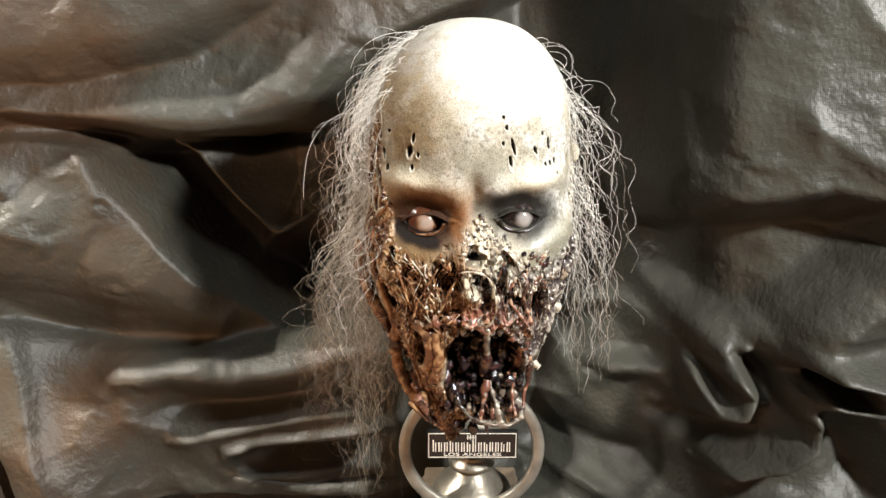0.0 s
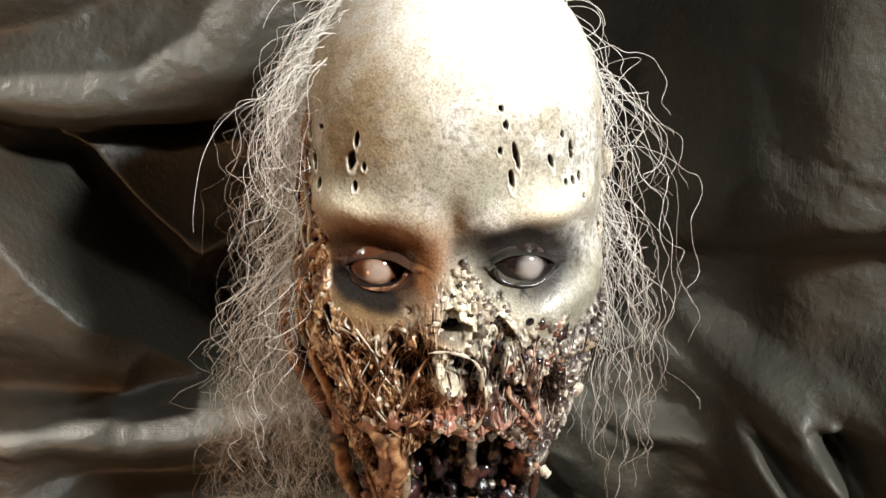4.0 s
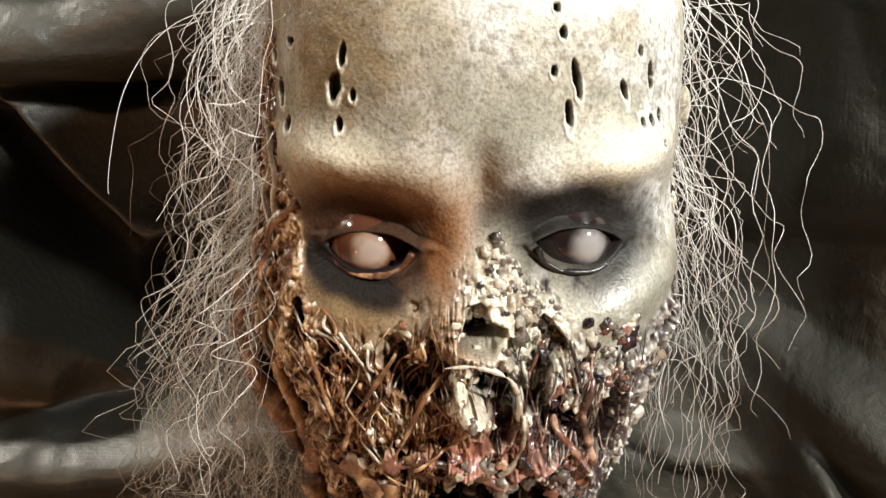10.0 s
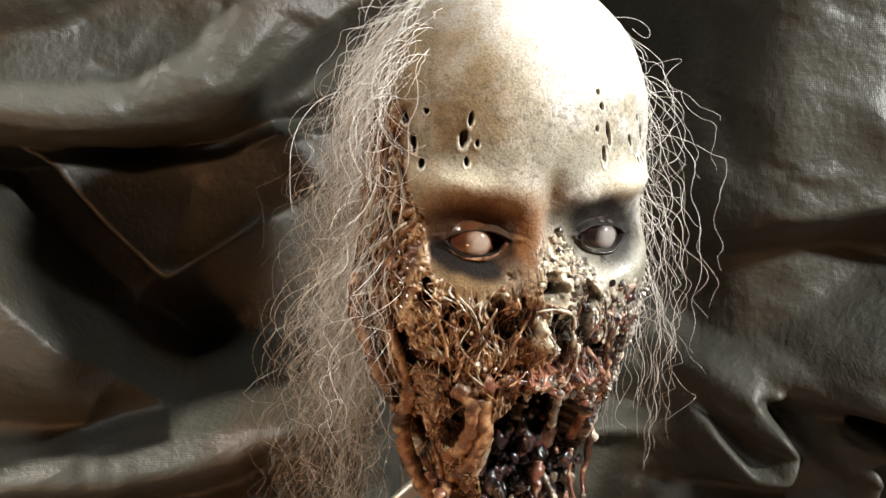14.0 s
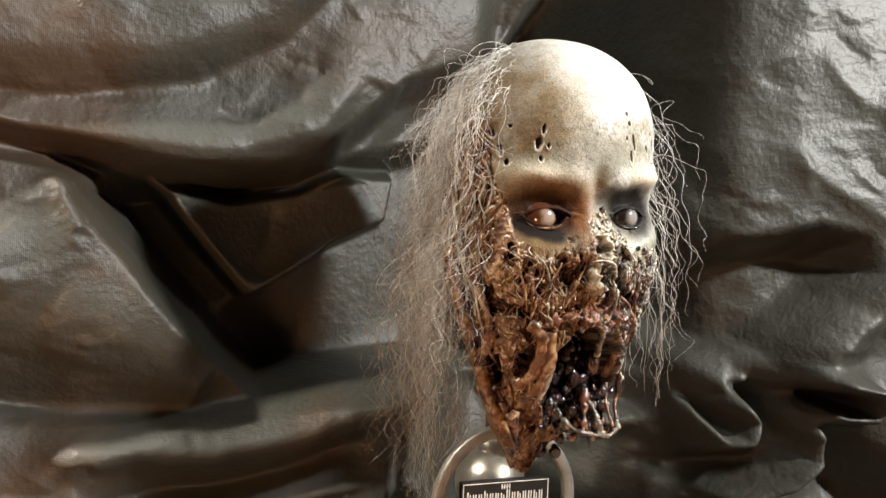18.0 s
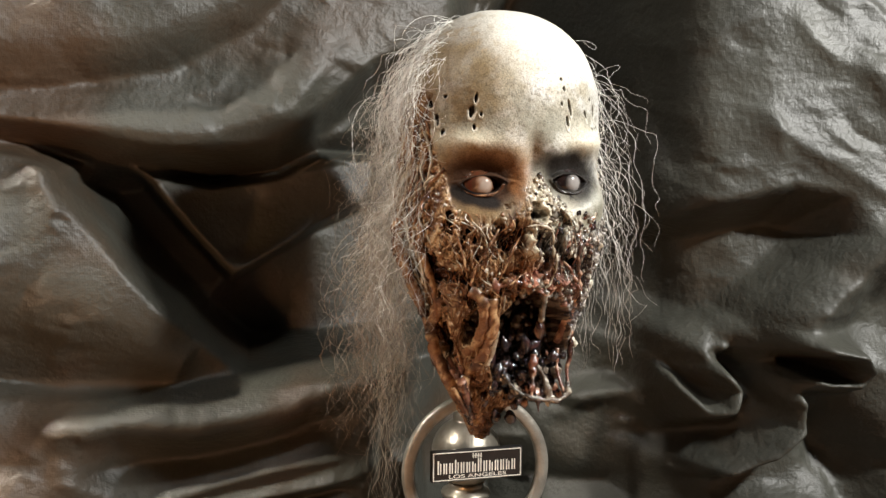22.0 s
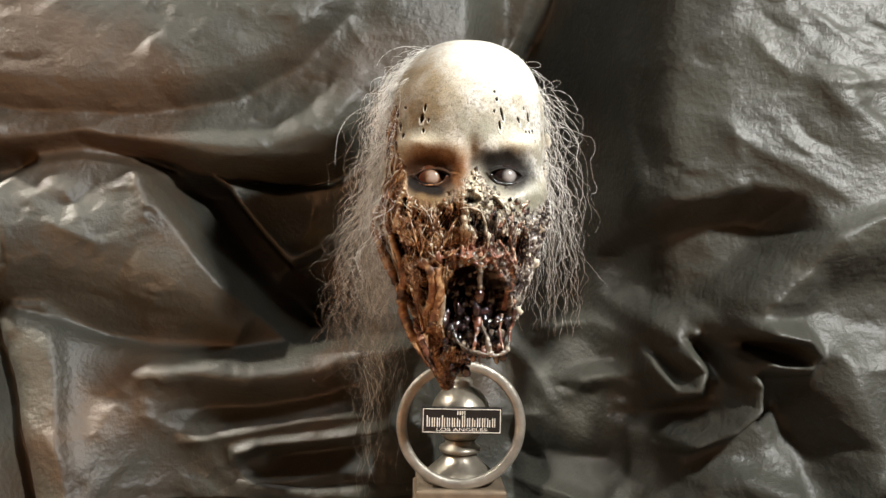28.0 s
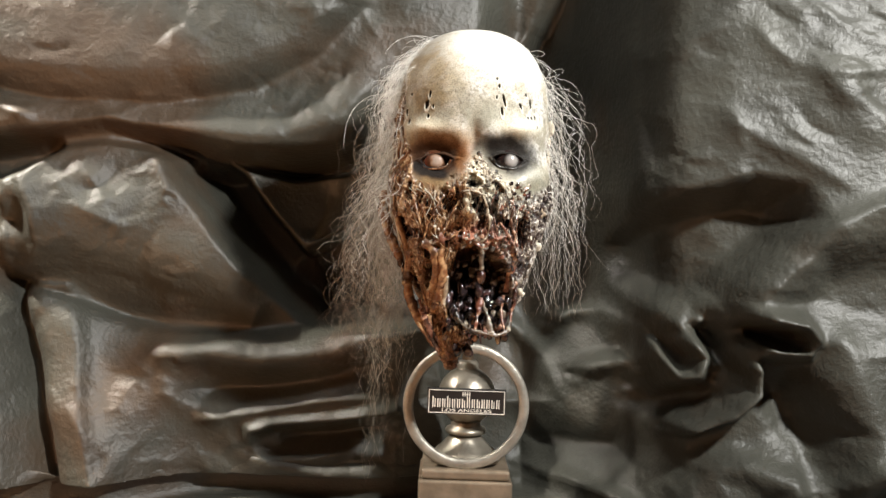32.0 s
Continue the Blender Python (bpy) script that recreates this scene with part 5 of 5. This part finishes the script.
def hair():
    rng = np.random.default_rng(5)

    def strand(root, out, length, reach, frizz, tone, thick, lock=None):
        """One hair: it leaves the scalp along out, bends down within about reach metres and hangs, crimped."""
        n = 34
        t = np.linspace(0, 1, n)
        vel = np.array(out, float)
        vel /= np.linalg.norm(vel)
        step = length / (n - 1)
        pts = [np.array(root, float)]
        for i in range(n - 1):
            vel = vel + np.array([0, 0, -1.0]) * step / reach
            vel /= np.linalg.norm(vel)
            pts.append(pts[-1] + vel * step)
        pts = np.array(pts)
        # a crimped, wandering line rather than a straight fall
        s = t * length
        grow = smooth(0.0, 0.3, t)
        kick = rng.normal(0, 1, (n, 3))
        for _ in range(2):
            kick[1:-1] = 0.25 * kick[:-2] + 0.5 * kick[1:-1] + 0.25 * kick[2:]
        if lock:
            kick = 0.55 * kick + 0.95 * lock[0]
        drift = np.cumsum(kick, axis=0)
        drift -= np.linspace(0, 1, n)[:, None] * drift[-1] * 0.6
        ph, wave = rng.uniform(0, 6.28, 3), rng.uniform(0.018, 0.045)
        if lock:
            ph, wave = lock[1] + rng.normal(0, 0.5, 3), lock[2]
        for ax in (0, 1, 2):
            pts[:, ax] += frizz * grow * (0.0013 * drift[:, ax] + 0.0022 * np.sin(6.28 * s / wave + ph[ax])) * (0.6 if ax == 2 else 1)
        # keep outside the skull
        ex = (pts - np.array([CX, CY + 0.006, 0.40])) / np.array([0.0705, 0.083, 0.101])
        r = np.linalg.norm(ex, axis=1)
        inside = (r < 1.0) & (pts[:, 2] > 0.33)
        pts[inside] += (ex[inside] / r[inside][:, None] - ex[inside]) * np.array([0.0705, 0.083, 0.101]) * 1.01
        v, f = tube_points(pts, thick * (1 - 0.55 * t), 3)
        c = np.repeat(np.clip(np.array(tone[0]) + (np.array(tone[1]) - np.array(tone[0])) * smooth(0.1, 0.7, t)[:, None], 0, 1), 3, 0)
        PILE.add(v, f, 2, c, 0.3)

    def scalp(ang, z):
        """A place on the skull: ang in degrees from the front, to the right positive."""
        a = math.radians(ang)
        cap = max(0, 1 - ((z - 0.42) / 0.0787) ** 2.25) ** (1 / 2.25) if z > 0.42 else 1
        x, y = 0.0695 * cap * math.sin(a), -(0.0785 if math.cos(a) > 0 else 0.085) * cap * math.cos(a)
        return np.array([CX + x, CY + y + (0.012 * ((z - 0.42) / 0.0785) ** 2 if z > 0.42 else 0), z]), np.array([math.sin(a), -math.cos(a), 0.0])

    white, cream, ginger, straw = (0.72, 0.70, 0.65), (0.46, 0.41, 0.34), (0.19, 0.12, 0.07), (0.23, 0.20, 0.155)
    locks = []
    for i in range(44):
        kick = rng.normal(0, 1, (34, 3))
        for _ in range(2):
            kick[1:-1] = 0.25 * kick[:-2] + 0.5 * kick[1:-1] + 0.25 * kick[2:]
        locks.append((rng.uniform(-150, -62), rng.uniform(0.345, 0.488), rng.uniform(0.10, 0.25), (kick, rng.uniform(0, 6.28, 3), rng.uniform(0.018, 0.04)), rng.uniform(0.5, 1.1), rng.uniform()))
    for i in range(430):
        lock, shade, warm = None, rng.uniform(0.6, 1.1), rng.uniform()
        if i % 5:
            a0, z0, l0, lock, shade, warm = locks[rng.integers(len(locks))]
            ang, z, length = a0 + rng.normal(0, 2.6), min(0.490, z0 + rng.normal(0, 0.004)), l0 * rng.uniform(0.7, 1.15)
        else:
            ang, z, length = rng.uniform(-160, -60), rng.uniform(0.34, 0.488), rng.uniform(0.06, 0.20)
        root, out = scalp(ang, z)
        length = min(length, (z - 0.19) * rng.uniform(0.85, 1.2))
        d = out * rng.uniform(0.3, 0.8) + np.array([-0.1, 0.1, rng.uniform(-1.0, -0.2)])
        tone = (white, cream) if z > 0.465 else (white if z > 0.43 else cream, ginger if warm < 0.6 else straw)
        strand(root, d, length, rng.uniform(0.015, 0.06), rng.uniform(1.3, 3.0), [np.array(c) * shade for c in tone], rng.uniform(0.00010, 0.00021), lock)
    # the thick tangle low on the brown side
    for i in range(100):
        root, out = scalp(rng.uniform(-135, -72), rng.uniform(0.325, 0.400))
        strand(root, out * rng.uniform(0.2, 0.6) + np.array([0, 0, rng.uniform(-1.0, -0.4)]), rng.uniform(0.09, 0.19), rng.uniform(0.012, 0.035), rng.uniform(1.2, 2.4), (cream, straw if rng.uniform() < 0.55 else (ginger if i % 2 else cream)), rng.uniform(0.00010, 0.00018), locks[rng.integers(len(locks))][3])
    # a few long thin tails
    for i in range(34):
        root, out = scalp(rng.uniform(-140, -80), rng.uniform(0.35, 0.42))
        strand(root, out * 0.4 + np.array([-0.1, 0, -0.8]), rng.uniform(0.22, 0.31), 0.03, rng.uniform(0.8, 1.5), (cream, straw), 0.00016)
    for i in range(160):
        ang, z = rng.uniform(64, 150), rng.uniform(0.345, 0.484)
        root, out = scalp(ang, z)
        d = out * rng.uniform(0.2, 0.7) + np.array([0, 0, rng.uniform(-1.0, -0.1)])
        strand(root, d, min(rng.uniform(0.05, 0.18), (z - 0.24) * 1.1), rng.uniform(0.015, 0.05), rng.uniform(0.5, 1.4), (white, cream if rng.uniform() < 0.7 else white), rng.uniform(0.00013, 0.00025))
    # white hair that spills over the crown and hides the temple's edge
    for i in range(110):
        ang, z = rng.uniform(-150, -56), rng.uniform(0.440, 0.492)
        root, out = scalp(ang, z)
        strand(root, out * 0.5 + np.array([0, 0, rng.uniform(-0.6, 0.2)]), rng.uniform(0.04, 0.11), rng.uniform(0.010, 0.022), rng.uniform(0.8, 2.0), (white, white if i % 2 else cream), rng.uniform(0.00011, 0.00019), locks[rng.integers(len(locks))][3])
    # short wisps over the crown and stray curls
    for i in range(170):
        ang, z = rng.uniform(-175, -52), rng.uniform(0.448, 0.4955)
        root, out = scalp(ang, z)
        strand(root, out * 0.7 + np.array([0, 0, rng.uniform(-0.5, 0.1)]), rng.uniform(0.03, 0.09), 0.02, rng.uniform(0.4, 1.0), (white, white), 0.00017)
    for i in range(84):
        side = 1 if i % 5 < 3 else -1
        ang, z = side * rng.uniform(60, 130), rng.uniform(0.33, 0.489)
        root, out = scalp(ang, z)
        strand(root, out + np.array([0, 0, rng.uniform(-0.5, 0.6)]), rng.uniform(0.04, 0.10), rng.uniform(0.012, 0.025), rng.uniform(1.2, 2.2), (white, white), rng.uniform(0.00013, 0.00022))
    # loose loops that stand off at the sides
    for i in range(84):
        side = 1 if i % 3 == 0 else -1
        ang, z = side * rng.uniform(66, 125), rng.uniform(0.31, 0.488)
        root, out = scalp(ang, z)
        n, length = 40, rng.uniform(0.04, 0.10)
        step, bend = length / 39, side * rng.uniform(25, 75)
        vel = out * 0.9 + np.array([0, rng.uniform(-0.4, 0.2), rng.uniform(-0.9, 0.7)])
        vel /= np.linalg.norm(vel)
        axis = np.array([rng.normal(0, 0.3), 1.0, rng.normal(0, 0.3)])
        axis /= np.linalg.norm(axis)
        pts, turn = [root], bend
        for j in range(n - 1):
            turn = 0.85 * turn + 0.15 * bend + rng.normal(0, 9)
            vel = vel + np.cross(axis, vel) * turn * step + np.array([0, 0, -0.02])
            vel /= np.linalg.norm(vel)
            pts.append(pts[-1] + vel * step)
        pts = np.array(pts)
        ex = (pts - np.array([CX, CY + 0.006, 0.40])) / np.array([0.0705, 0.083, 0.101])
        r = np.linalg.norm(ex, axis=1)
        inside = (r < 1.0) & (pts[:, 2] > 0.33)
        pts[inside] += (ex[inside] / r[inside][:, None] - ex[inside]) * np.array([0.0705, 0.083, 0.101]) * 1.01
        v, f = tube_points(pts, 0.00019 * (1 - 0.5 * np.linspace(0, 1, n)), 3)
        PILE.add(v, f, 2, white if z > 0.40 else cream, 0.3)


hair()
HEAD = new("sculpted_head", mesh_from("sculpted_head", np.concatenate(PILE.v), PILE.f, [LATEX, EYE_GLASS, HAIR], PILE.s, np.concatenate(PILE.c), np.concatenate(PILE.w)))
tagged(HEAD, "painted decayed head sculpture with torn jaw and long white hair", "sculpture")
